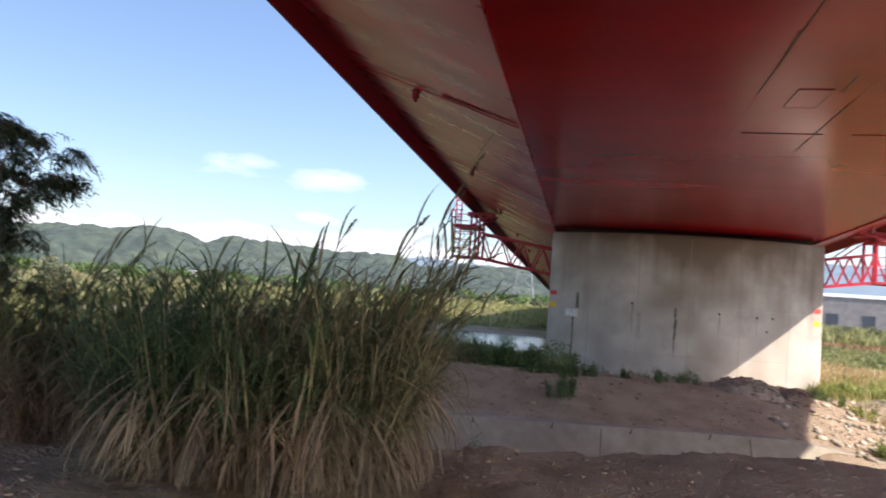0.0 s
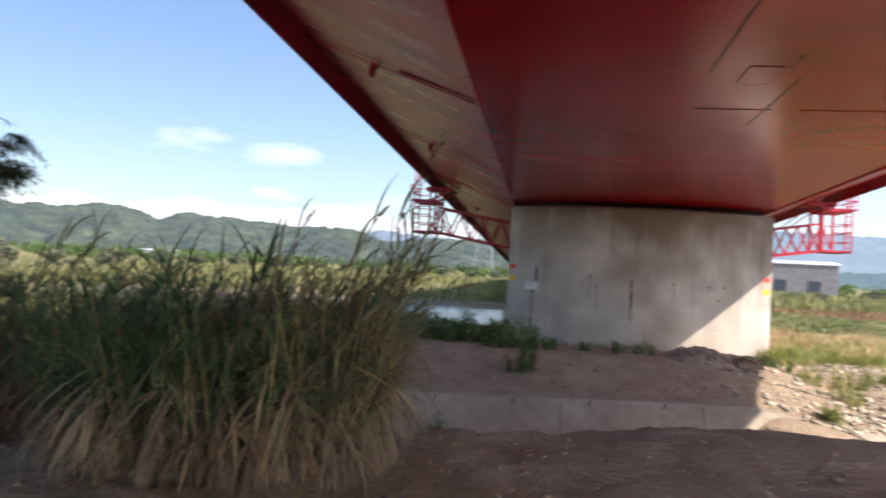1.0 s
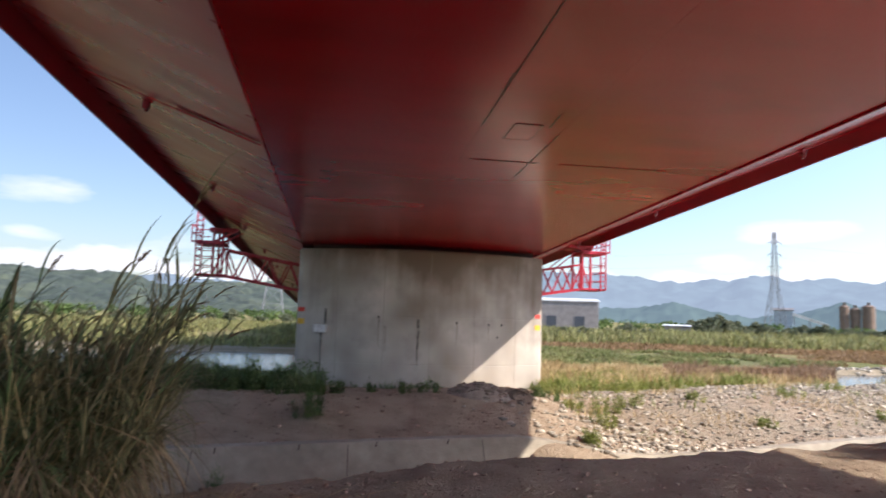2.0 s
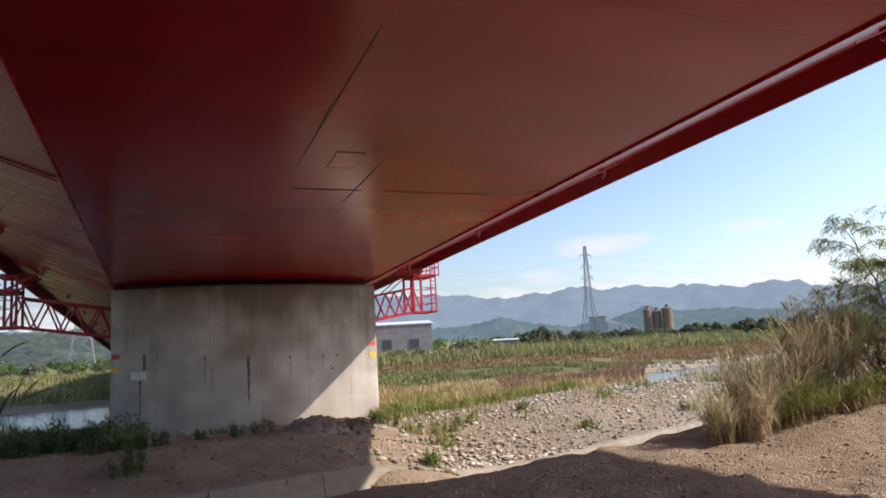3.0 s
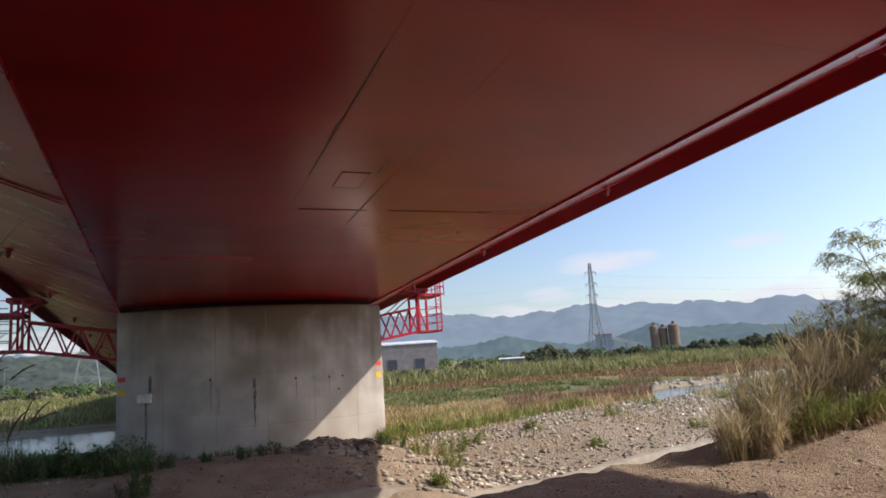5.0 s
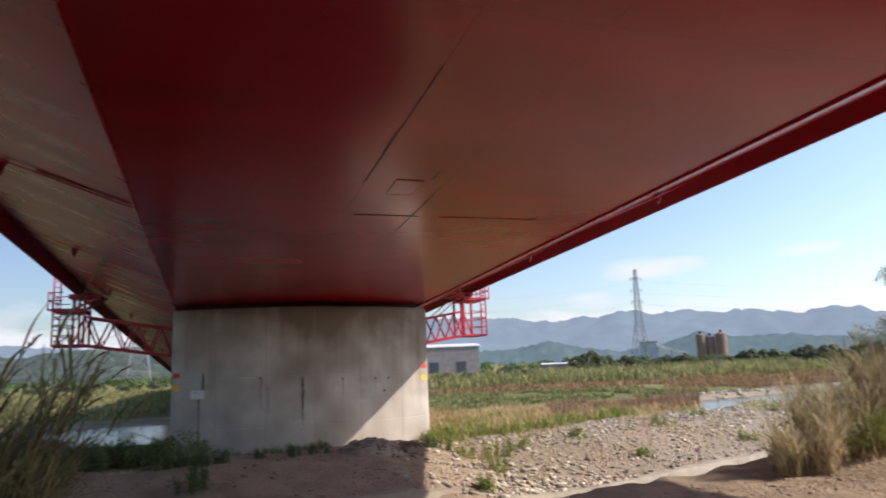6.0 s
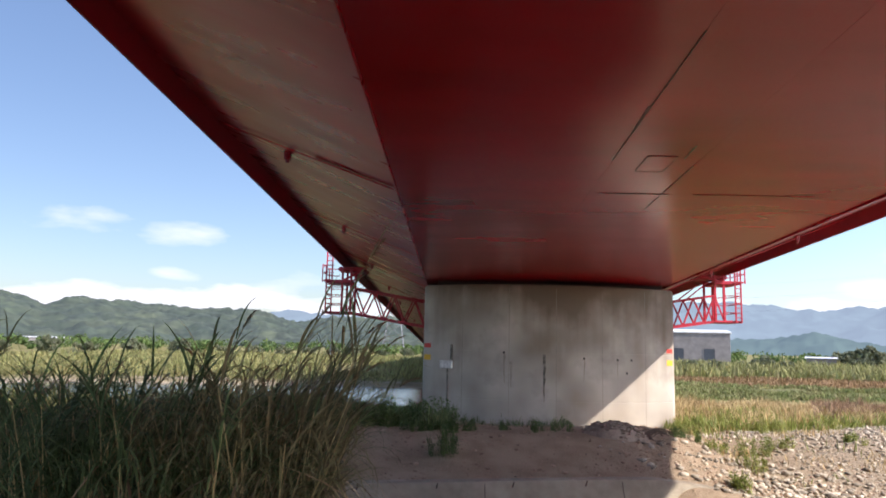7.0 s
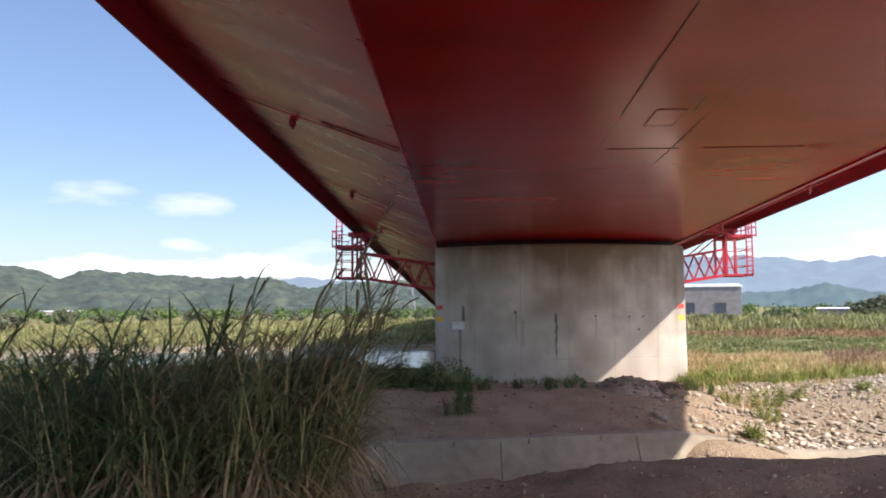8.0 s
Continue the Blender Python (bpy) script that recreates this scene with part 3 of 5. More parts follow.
# raised weld beads and a laid-on strip across the side plates
for ly in seams_y[3:9]:
    for s in (-1, 1):
        bm = bmesh.new()
        a = along(s * (HF + 0.1), ly, ZF - 0.02)
        z = along(s * (HW - 0.1), ly + 1.2, ZF + (ZW - ZF) * 0.96 - 0.03)
        beam(bm, a, z, 0.035, 0.03)
        bpart("weld_bead", bm, M_WEB)
bm = bmesh.new()
beam(bm, along(-HF - 0.2, 18.05, ZF + 0.03), along(-HF - 2.4, 18.6, ZF + 0.98), 0.09, 0.05)
bpart("seam_strip", bm, M_WELD, "dark unpainted seam strip")
for xa, xb, ly in ((-1.1, 0.75, 18.02), (1.4, 4.6, 18.0)):
    bm = bmesh.new()
    beam(bm, along(xa, ly, ZF - 0.008), along(xb, ly, ZF - 0.008), 0.03, 0.014)
    bpart("seam_strip", bm, M_WELD if xa < 0 else M_RED)
for lx, ya, yb in ((3.09 - CX, 9.2, 15.2), (5.03 - CX, 15.5, 19.6)):
    bm = bmesh.new()
    beam(bm, along(lx, ya, ZF - 0.006), along(lx, yb, ZF - 0.006), 0.02, 0.012)
    bpart("seam_strip", bm, M_WELD)
# hatch in the bottom plate
hx0, hx1, hy0, hy1 = 3.80 - CX, 4.46 - CX, 14.83, 15.98
bm = prism(bmesh.new(), ((hx0, ZF - 0.012), (hx1, ZF - 0.012), (hx1, ZF - 0.002), (hx0, ZF - 0.002)), hy0, hy1, along)
hatch = bpart("hatch", bm, M_RED, "closed access hatch")
bm = bmesh.new()
for p, q in (((hx0, hy0), (hx1, hy0)), ((hx1, hy0), (hx1, hy1)), ((hx1, hy1), (hx0, hy1)), ((hx0, hy1), (hx0, hy0))):
    beam(bm, along(*p, ZF - 0.012), along(*q, ZF - 0.012), 0.008, 0.008)
rim = bpart("hatch_rim", bm, M_WELD)
for px_, py_, ln, wd in ((4.62 - CX, 14.55, 0.9, 0.03), (3.05 - CX, 12.6, 1.2, 0.05)):
    bm = bmesh.new()
    beam(bm, along(px_, py_ - ln / 2, ZF - 0.007), along(px_ + 0.04, py_ + ln / 2, ZF - 0.007), wd, 0.006)
    bpart("scuff", bm, M_SCUFF, "greyish touched-up patch")

# ---------------------------------------------------------------- inspection gantry under the bridge
def gantry(y0, depth):
    cx = 4.25
    g = thing("inspection_gantry", (cx, y0, 2.6), "red latticed steel inspection gantry hung beneath the bridge", "gantry")

    def gp(name, bm, label="", parent=None):
        ob = part(name, bm, M_GANTRY, None, label)
        ob.parent = parent or g
        ob.matrix_parent_inverse = Matrix.Translation(-Vector(g.location))
        return ob

    def low(u):
        return 3.5 - max(0.0, 11.35 - u) * 0.165 if u > 7 else 2.78

    def high(u):
        return low(u) + 1.6

    for s in (-1, 1):
        lift = 0.0 if s < 0 else 0.45
        for yy in (y0, y0 + depth):
            gp("lower_chord", beam(beam(bmesh.new(), (cx + s * 11.4, yy, 3.5), (cx + s * 7.0, yy, low(7.01)), 0.14, 0.16), (cx + s * 7.0, yy, low(7.01)), (cx, yy, 2.7), 0.14, 0.16))
            gp("upper_chord", beam(beam(bmesh.new(), (cx + s * 11.4, yy, 5.1), (cx + s * 7.0, yy, high(7.01)), 0.12, 0.12), (cx + s * 7.0, yy, high(7.01)), (cx, yy, 4.25), 0.12, 0.12))
            us = np.arange(11.35, 5.9, -0.66)
            for i, (ua, ub) in enumerate(zip(us, us[1:])):
                za, zb = (low(ua), high(ub)) if i % 2 else (high(ua), low(ub))
                gp("brace", beam(bmesh.new(), (cx + s * ua, yy, za), (cx + s * ub, yy, zb), 0.09, 0.09))
            for u, zt in ((11.95, 6.3), (11.4, 6.3)):
                gp("post", beam(bmesh.new(), (cx + s * u, yy, 3.45), (cx + s * u, yy, zt), 0.13, 0.13))
            gp("hanger_brace", beam(bmesh.new(), (cx + s * 11.95, yy, 5.5 + lift), (cx + s * 10.5, yy, 6.3), 0.12, 0.12))
            gp("knee_brace", beam(bmesh.new(), (cx + s * 11.9, yy, 3.6), (cx + s * 11.4, yy, 5.0), 0.08, 0.08))
            if s > 0:
                gp("knee_brace", beam(bmesh.new(), (cx + s * 9.6, yy, high(9.6)), (cx + s * 10.95, yy, 5.9), 0.07, 0.07))
        # lower floor, upper platform with its balcony, and their rails
        gp("floor_plate", box(bmesh.new(), (cx + s * 11.3, y0 - 0.1, 3.42), (cx + s * 12.98, y0 + depth + 0.1, 3.56), 0.02))
        gp("upper_platform", box(bmesh.new(), (cx + s * 11.4, y0 - 0.15, 5.34 + lift), (cx + s * 12.96, y0 + depth + 0.15, 5.56 + lift), 0.03))
        gp("hanger_block", box(bmesh.new(), (cx + s * 10.6, y0 + 0.3, 6.15), (cx + s * 12.3, y0 + depth - 0.3, 6.42), 0.04), "dark trolley under the edge")
        bm = bmesh.new()
        for zz in (5.5, 6.0, 6.45):
            for a, z in (((13.2, y0 - 0.2), (13.2, y0 + depth + 0.2)), ((12.5, y0 - 0.2), (13.2, y0 - 0.2)), ((12.5, y0 + depth + 0.2), (13.2, y0 + depth + 0.2))):
                beam(bm, (cx + s * a[0], a[1], zz + lift), (cx + s * z[0], z[1], zz + lift), 0.055, 0.055)
        for yy in (y0 - 0.2, y0 + depth / 2, y0 + depth + 0.2):
            beam(bm, (cx + s * 13.2, yy, 5.4 + lift), (cx + s * 13.2, yy, 6.5 + lift), 0.06, 0.06)
        gp("balcony_rail", bm)
        bm = bmesh.new()
        for zz in (4.05, 4.6, 5.1):
            for a, z in (((12.95, y0), (12.95, y0 + depth)), ((12.95, y0), (11.95, y0)), ((12.95, y0 + depth), (11.95, y0 + depth))):
                beam(bm, (cx + s * a[0], a[1], zz), (cx + s * z[0], z[1], zz), 0.05, 0.05)
        gp("floor_rail", bm)
        top = 7.35 if s < 0 else 6.95
        bm = bmesh.new()
        for u in (12.95, 12.6):
            beam(bm, (cx + s * u, y0 - 0.15, 3.45), (cx + s * u, y0 - 0.15, top), 0.075, 0.075)
        ladder = gp("ladder", bm)
        for zz in np.arange(3.75, top, 0.3):
            part("rung", bar(bmesh.new(), (cx + s * 12.95, y0 - 0.15, zz), (cx + s * 12.6, y0 - 0.15, zz), 0.022), M_GANTRY, ladder)
    for u in np.arange(-10.5, 10.6, 1.5):
        gp("cross_beam", beam(bmesh.new(), (cx + u, y0, low(abs(u))), (cx + u, y0 + depth, low(abs(u))), 0.09, 0.09))
    return g


gantry(43.0, 1.9)

# ---------------------------------------------------------------- pier fittings
def face_y(x):
    """The pier's front at x."""
    return PIER_Y - 1.3 - SAG * (1 - ((x - CX) / 6.62) ** 2)


def fitting(name, x0, x1, z0, z1, proud, mat, label, category):
    xm = (x0 + x1) / 2
    yaw = math.atan2(face_y(x1) - face_y(x0), x1 - x0)
    bm = bmesh.new()
    w = (x1 - x0) / 2
    box(bm, (-w, -proud, 0), (w, 0.01, z1 - z0), min(0.02, proud / 3))
    ob = part(name, bm, mat, None)
    ob.matrix_world = Matrix.Translation((xm, face_y(xm), z0)) @ pose(0, 0, 0, 0, 0, math.degrees(yaw))
    return tagged(ob, label, category)


M_DAMP = material("damp_concrete", (0.13, 0.12, 0.10), rough=0.7, dark=0.6, grain=5, tint=(0.3, 0.27, 0.23), tint_at=(0.45, 0.6), tint_scale=2.5)
for mx in (-1.92, 10.73):
    fitting("depth_mark", mx - 0.2, mx + 0.2, 1.50, 1.72, 0.012, M_SIGNRED, "small red painted level plate on the pier", "marker")
    fitting("depth_mark", mx - 0.2, mx + 0.2, 0.86, 1.14, 0.012, M_SIGNYEL, "small yellow painted level plate on the pier", "marker")
fitting("junction_box", -1.2, -0.52, 0.46, 0.86, 0.22, M_WHITE, "white metal junction box on the pier face", "box")
fitting("conduit", -0.87, -0.79, -2.2, 0.46, 0.07, M_DAMP, "grey conduit running down the pier face", "pipe")
fitting("conduit", -0.70, -0.58, 0.86, 1.7, 0.08, M_DAMP, "short dark pipe stub above the box", "pipe")
# small black plates painted as the shade inside the drain holes
for hx, hz in ((2.0, 1.35), (6.0, 1.15), (7.75, 1.1), (8.25, 0.45), (8.5, 1.1)):
    fitting("drain_hole", hx - 0.045, hx + 0.045, hz - 0.05, hz + 0.05, 0.015, M_DARK, "small dark drain hole in the concrete", "hole")
slot = fitting("drain_slot", 3.93, 4.07, 0.85, 1.3, 0.012, M_DAMP, "dark drain slot with a damp runoff streak", "drain")
bm = bmesh.new()
vs = [[bm.verts.new((sx, sy, sz)) for sx, sy, sz in ((c - w, -0.008, z), (c + w, -0.008, z))] for c, w, z in
      ((0, 0.06, 0.0), (0.02, 0.085, -0.25), (-0.01, 0.05, -0.5), (0.01, 0.06, -0.8), (-0.02, 0.025, -1.2), (0.0, 0.03, -1.5), (0.0, 0.006, -1.9))]
for a, c in zip(vs, vs[1:]):
    bm.faces.new((a[0], a[1], c[1], c[0]))
bmesh.ops.solidify(bm, geom=bm.faces[:], thickness=0.01)
part("streak", bm, M_DAMP, slot)

# joints of the formwork and thin runs of damp on the pier's face
M_FORM = material("formwork_joint", (0.30, 0.275, 0.23), rough=0.9, dark=0.7, light=1.15, grain=4)
M_RUN = material("faint_damp", (0.31, 0.28, 0.235), rough=0.85, dark=0.7, light=1.2, grain=5)


def on_face(name, x, z_top, drop, wide, proud, mat):
    """A narrow tapering strip down the pier's face."""
    bm = bmesh.new()
    rg = np.random.default_rng(int(x * 100) + 900)
    rows_f = []
    for u in np.linspace(0, 1, 8):
        w = wide / 2 * (1 - 0.8 * u if mat is M_RUN else 1)
        c = x + (rg.normal(0, 0.012) if mat is M_RUN else 0)
        rows_f.append([bm.verts.new((q - CX, face_y(q) - PIER_Y - d, z_top - drop * u + 3.2)) for q, d in ((c - w, proud), (c + w, proud), (c + w, -0.02), (c - w, -0.02))])
    for a, c in zip(rows_f, rows_f[1:]):
        for i in range(4):
            bm.faces.new((a[i], a[(i + 1) % 4], c[(i + 1) % 4], c[i]))
    bm.faces.new(rows_f[0]), bm.faces.new(rows_f[-1][::-1])
    bmesh.ops.recalc_face_normals(bm, faces=bm.faces)
    part(name, bm, mat, pier)


for jx in (-0.1, 2.25, 4.6, 6.95, 9.3):
    on_face("formwork_joint", jx, 4.6, 6.9, 0.022, 0.004, M_FORM)
for rx_, rz_, rd_, rw_ in ((2.02, 1.3, 1.5, 0.12), (2.35, 0.9, 1.3, 0.16), (6.0, 1.1, 1.1, 0.07), (7.75, 1.05, 0.9, 0.06)):
    on_face("damp_run", rx_, rz_, rd_, rw_, 0.006, M_RUN)

# ---------------------------------------------------------------- the distance
def ridge(name, mat, profile, r0, r1, depth_bumps, label, seed, rows=22, steps=420):
    """A range of hills: crest heights in degrees by bearing, drawn between two distances."""
    az = np.linspace(profile[0][0], profile[-1][0], steps)
    el = np.interp(az, [p[0] for p in profile], [p[1] for p in profile])
    k = np.linspace(0, 1, rows)[:, None]
    r = r0 + (r1 - r0) * k
    rr = np.radians(az)[None, :]
    crest = r0 + (r1 - r0) * 0.62
    up = np.tan(np.radians(el))[None, :] * crest + 1.6 + 3
    shape = np.sin(np.pi * np.clip(k / 0.62, 0, 1) / 2) ** 0.8 * np.where(k > 0.62, np.cos((k - 0.62) / 0.38 * np.pi / 2), 1)
    x, y = r * np.sin(rr), r * np.cos(rr)
    z = -3 + up * shape
    z = z + (fbm(x, y, depth_bumps * 6, seed) - 0.5) * up.mean() * 0.55 * np.sin(np.pi * k) * (1 - np.exp(-((k - 0.62) / 0.1) ** 2) * 0.8)
    z = z + (fbm(x, y, depth_bumps, seed + 1, 3) - 0.5) * depth_bumps * 0.9 * (k > 0.02)
    v = np.stack([x, y, z], -1).reshape(-1, 3)
    i = np.arange(rows - 1)[:, None] * steps + np.arange(steps - 1)[None, :]
    f = np.stack([i, i + 1, i + steps + 1, i + steps], -1).reshape(-1, 4)
    return tagged(raw(name, v.tolist(), f.tolist(), mat, smooth=True), label, "hill", kind="structure")


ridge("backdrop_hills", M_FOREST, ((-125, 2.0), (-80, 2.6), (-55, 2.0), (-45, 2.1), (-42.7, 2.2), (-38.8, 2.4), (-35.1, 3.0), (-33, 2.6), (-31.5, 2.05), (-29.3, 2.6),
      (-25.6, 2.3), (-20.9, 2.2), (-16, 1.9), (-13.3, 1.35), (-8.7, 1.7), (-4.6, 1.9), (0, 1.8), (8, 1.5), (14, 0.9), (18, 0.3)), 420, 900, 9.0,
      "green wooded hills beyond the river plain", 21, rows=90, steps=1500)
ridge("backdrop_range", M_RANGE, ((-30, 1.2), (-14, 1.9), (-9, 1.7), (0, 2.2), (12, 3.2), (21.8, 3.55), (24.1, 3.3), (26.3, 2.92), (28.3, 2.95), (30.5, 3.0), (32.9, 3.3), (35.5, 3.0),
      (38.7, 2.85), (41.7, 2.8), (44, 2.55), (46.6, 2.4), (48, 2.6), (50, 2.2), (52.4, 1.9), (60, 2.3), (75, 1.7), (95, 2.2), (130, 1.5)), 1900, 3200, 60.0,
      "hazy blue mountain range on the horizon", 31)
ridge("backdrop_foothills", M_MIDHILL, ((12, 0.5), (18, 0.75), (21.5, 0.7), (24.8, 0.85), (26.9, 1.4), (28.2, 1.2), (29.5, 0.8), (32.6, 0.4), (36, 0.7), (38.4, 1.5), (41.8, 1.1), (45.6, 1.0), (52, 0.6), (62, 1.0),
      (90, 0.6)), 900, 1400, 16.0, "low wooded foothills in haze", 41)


def polar(az, r, z=0.0):
    return Vector((r * math.sin(radians(az)), r * math.cos(radians(az)), z))


def building(name, az0, az1, r, z0, z1, deep, wall_mat, roof_mat, label, windows=()):
    a, c = polar(az0, r), polar(az1, r)
    mid, w = (a + c) / 2, (c - a).length
    b = thing(name, (mid.x, mid.y, z0), label, "building")
    b.rotation_euler.z = math.atan2(c.y - a.y, c.x - a.x)
    h = z1 - z0
    part("wall", box(bmesh.new(), (-w / 2, 0, 0), (w / 2, deep, h * 0.93), 0.05), wall_mat, b)
    bm = bmesh.new()
    vs = [bm.verts.new(p) for p in ((-w / 2 - 0.4, -0.4, h * 0.93), (w / 2 + 0.4, -0.4, h * 0.93), (w / 2 + 0.4, -0.4, h * 0.965), (-w / 2 - 0.4, -0.4, h * 0.965),
                                    (-w / 2 - 0.4, deep * 0.5, h * 1.06), (w / 2 + 0.4, deep * 0.5, h * 1.06), (w / 2 + 0.4, deep + 0.4, h * 0.93), (-w / 2 - 0.4, deep + 0.4, h * 0.93))]
    for q in ((0, 1, 2, 3), (3, 2, 5, 4), (4, 5, 6, 7), (1, 6, 5, 2), (0, 3, 4, 7), (0, 7, 6, 1)):
        bm.faces.new([vs[i] for i in q])
    part("roof", bm, roof_mat, b)
    for wx, wz, ww, wh in windows:
        win = part("window", box(bmesh.new(), (wx - ww / 2, -0.06, wz), (wx + ww / 2, 0.05, wz + wh), 0.02), M_GLASS, b)
        bm = bmesh.new()
        for xx in (-ww / 2, ww / 2):
            box(bm, (wx + xx - 0.08, -0.12, wz - 0.08), (wx + xx + 0.08, -0.05, wz + wh + 0.08))
        for zz in (wz, wz + wh):
            box(bm, (wx - ww / 2 + 0.08, -0.12, zz - 0.08), (wx + ww / 2 - 0.08, -0.05, zz + 0.08))
        part("frame", bm, M_SHEET, win)
    return b


building("warehouse", 9.0, 21.3, 230, -2.8, 7.7, 26, M_SHEET, M_ROOF, "grey sheet-metal warehouse with a white roof",
         [(wx, 1.1, 3.4, 3.9) for wx in (-8.9, 0.3, 9.4, 18.5)])
building("farm_shed", 26.4, 28.3, 200, -2.8, 0.5, 6, M_SHEET, M_ROOF, "low shed with a white metal roof among trees")
building("control_house", 34.2, 35.5, 380, -2.8, 9.3, 9, M_BLUESHEET, M_SHEET, "blue-grey plant building below the pylon")
building("farm_shed", -33.0, -29.5, 330, -2.8, 0.4, 8, M_SHEET, M_ROOF, "far white-roofed shed at the foot of the hills")


def pylon(az, r, top, base_w, label):
    c = polar(az, r, -2.8)
    p = thing("power_pylon", c, label, "pylon")
    hgt = top + 2.8

    def wide(u):
        return base_w / 2 * (1 - u / 0.45) + 1.35 * (u / 0.45) if u < 0.45 else 1.35 + (0.45 - 1.35) * (u - 0.45) / 0.55
    lv = [0, 0.14, 0.26, 0.36, 0.45, 0.54, 0.62, 0.70, 0.78, 0.86, 0.93, 1.0]
    corners = ((-1, -1), (1, -1), (1, 1), (-1, 1))
    for i, j in corners:
        bm = bmesh.new()
        for a, z in zip(lv, lv[1:]):
            beam(bm, (i * wide(a), j * wide(a), a * hgt), (i * wide(z), j * wide(z), z * hgt), 0.2, 0.2)
        part("leg", bm, M_STEEL, p)
    for k in range(4):
        (i0, j0), (i1, j1) = corners[k], corners[(k + 1) % 4]
        bm = bmesh.new()
        for a, z in zip(lv, lv[1:]):
            beam(bm, (i0 * wide(a), j0 * wide(a), a * hgt), (i1 * wide(z), j1 * wide(z), z * hgt), 0.1, 0.1)
            beam(bm, (i1 * wide(a), j1 * wide(a), a * hgt), (i0 * wide(z), j0 * wide(z), z * hgt), 0.1, 0.1)
            beam(bm, (i0 * wide(z), j0 * wide(z), z * hgt), (i1 * wide(z), j1 * wide(z), z * hgt), 0.1, 0.1)
        part("lattice", bm, M_STEEL, p)
    for u in (0.66, 0.78, 0.9):
        for s in (-1, 1):
            bm = bmesh.new()
            for j in (-1, 1):
                beam(bm, (s * wide(u), j * wide(u) * 0.8, u * hgt), (s * 2.6, 0, u * hgt + 0.1), 0.13, 0.13)
                beam(bm, (s * wide(u), j * wide(u) * 0.8, u * hgt + 0.9), (s * 2.6, 0, u * hgt + 0.1), 0.11, 0.11)
            arm = part("cross_arm", bm, M_STEEL, p)
            part("insulator", bar(bmesh.new(), (s * 2.55, 0, u * hgt + 0.05), (s * 2.55, 0, u * hgt - 1.0), 0.12, 8), M_GLASS, arm)
    p.rotation_euler.z = radians(-az * 0.4)
    return p


pylon(34.3, 320, 40.3, 8.0, "tall grey lattice power pylon beyond the fields")
pylon(-5.35, 260, 41.0, 8.6, "grey lattice power pylon beyond the river")

silos = thing("silo_group", polar(39.7, 400, -2.8), "brown concrete silos of a cement works", "silo")
silos.rotation_euler.z = radians(-39.7)
for sx, sy, rr, hh in ((-6.4, 0, 2.2, 14.2), (-1.6, 1.5, 2.4, 13.0), (4.0, 0, 2.9, 14.4)):
    bm = bmesh.new()
    bmesh.ops.create_cone(bm, cap_ends=True, segments=24, radius1=rr, radius2=rr, depth=hh, matrix=Matrix.Translation((sx, sy, hh / 2)))
    bmesh.ops.create_cone(bm, cap_ends=True, segments=24, radius1=rr + 0.1, radius2=rr * 0.55, depth=0.9, matrix=Matrix.Translation((sx, sy, hh + 0.44)))
    drum = part("silo", bm, M_SILO, silos)
    part("vent_box", box(bmesh.new(), (sx - 0.7, sy - 0.7, hh + 0.8), (sx + 0.7, sy + 0.7, hh + 2.3), 0.05), M_SILO, drum)
conv = thing("conveyor", polar(36.5, 385, -2.8), "sloping grey conveyor gallery on trestles", "conveyor")
conv.rotation_euler.z = radians(-36.5)
part("gallery", beam(bmesh.new(), (-7.5, 0, 10.0), (8.5, 0, 4.6), 1.6, 1.4), M_WHITE, conv)
for tx, tz in ((-6.5, 9.1), (0.5, 6.7), (7.5, 4.4)):
    part("trestle", beam(beam(bmesh.new(), (tx - 0.7, 0, 0), (tx, 0, tz), 0.3, 0.3), (tx + 0.7, 0, 0), (tx, 0, tz), 0.3, 0.3), M_STEEL, conv)

for az, r, zt in ((-10.5, 190, 5.5),):
    base = polar(az, r)
    base.z = float(height(np.array(base.x), np.array(base.y)))
    lamp = thing("street_lamp", base, "thin grey street lamp with one arm", "street lamp")
    bm = bmesh.new()
    bmesh.ops.create_cone(bm, cap_ends=True, segments=10, radius1=0.09, radius2=0.05, depth=zt - base.z, matrix=Matrix.Translation((0, 0, (zt - base.z) / 2)))
    part("pole", bm, M_STEEL, lamp)
    part("arm", bar(bmesh.new(), (0, 0, zt - base.z), (1.2, 0, zt - base.z + 0.05), 0.035), M_STEEL, lamp)
    part("lamp_head", box(bmesh.new(), (1.0, -0.12, zt - base.z - 0.03), (1.6, 0.12, zt - base.z + 0.1), 0.03), M_STEEL, lamp)


# ---------------------------------------------------------------- plants
def quick(name, verts, quads, mat, parent=None, label=""):
    """A mesh from arrays of corners and four-sided faces."""
    me = bpy.data.meshes.new(name)
    verts, quads = np.asarray(verts, np.float32), np.asarray(quads, np.int32)
    me.vertices.add(len(verts))
    me.vertices.foreach_set("co", verts.ravel())
    me.loops.add(quads.size)
    me.loops.foreach_set("vertex_index", quads.ravel())
    me.polygons.add(len(quads))
    me.polygons.foreach_set("loop_start", np.arange(0, quads.size, 4, dtype=np.int32))
    me.update(calc_edges=True)
    me.materials.append(mat)
    ob = new(name, me)
    ob.parent = parent
    return tagged(ob, label)


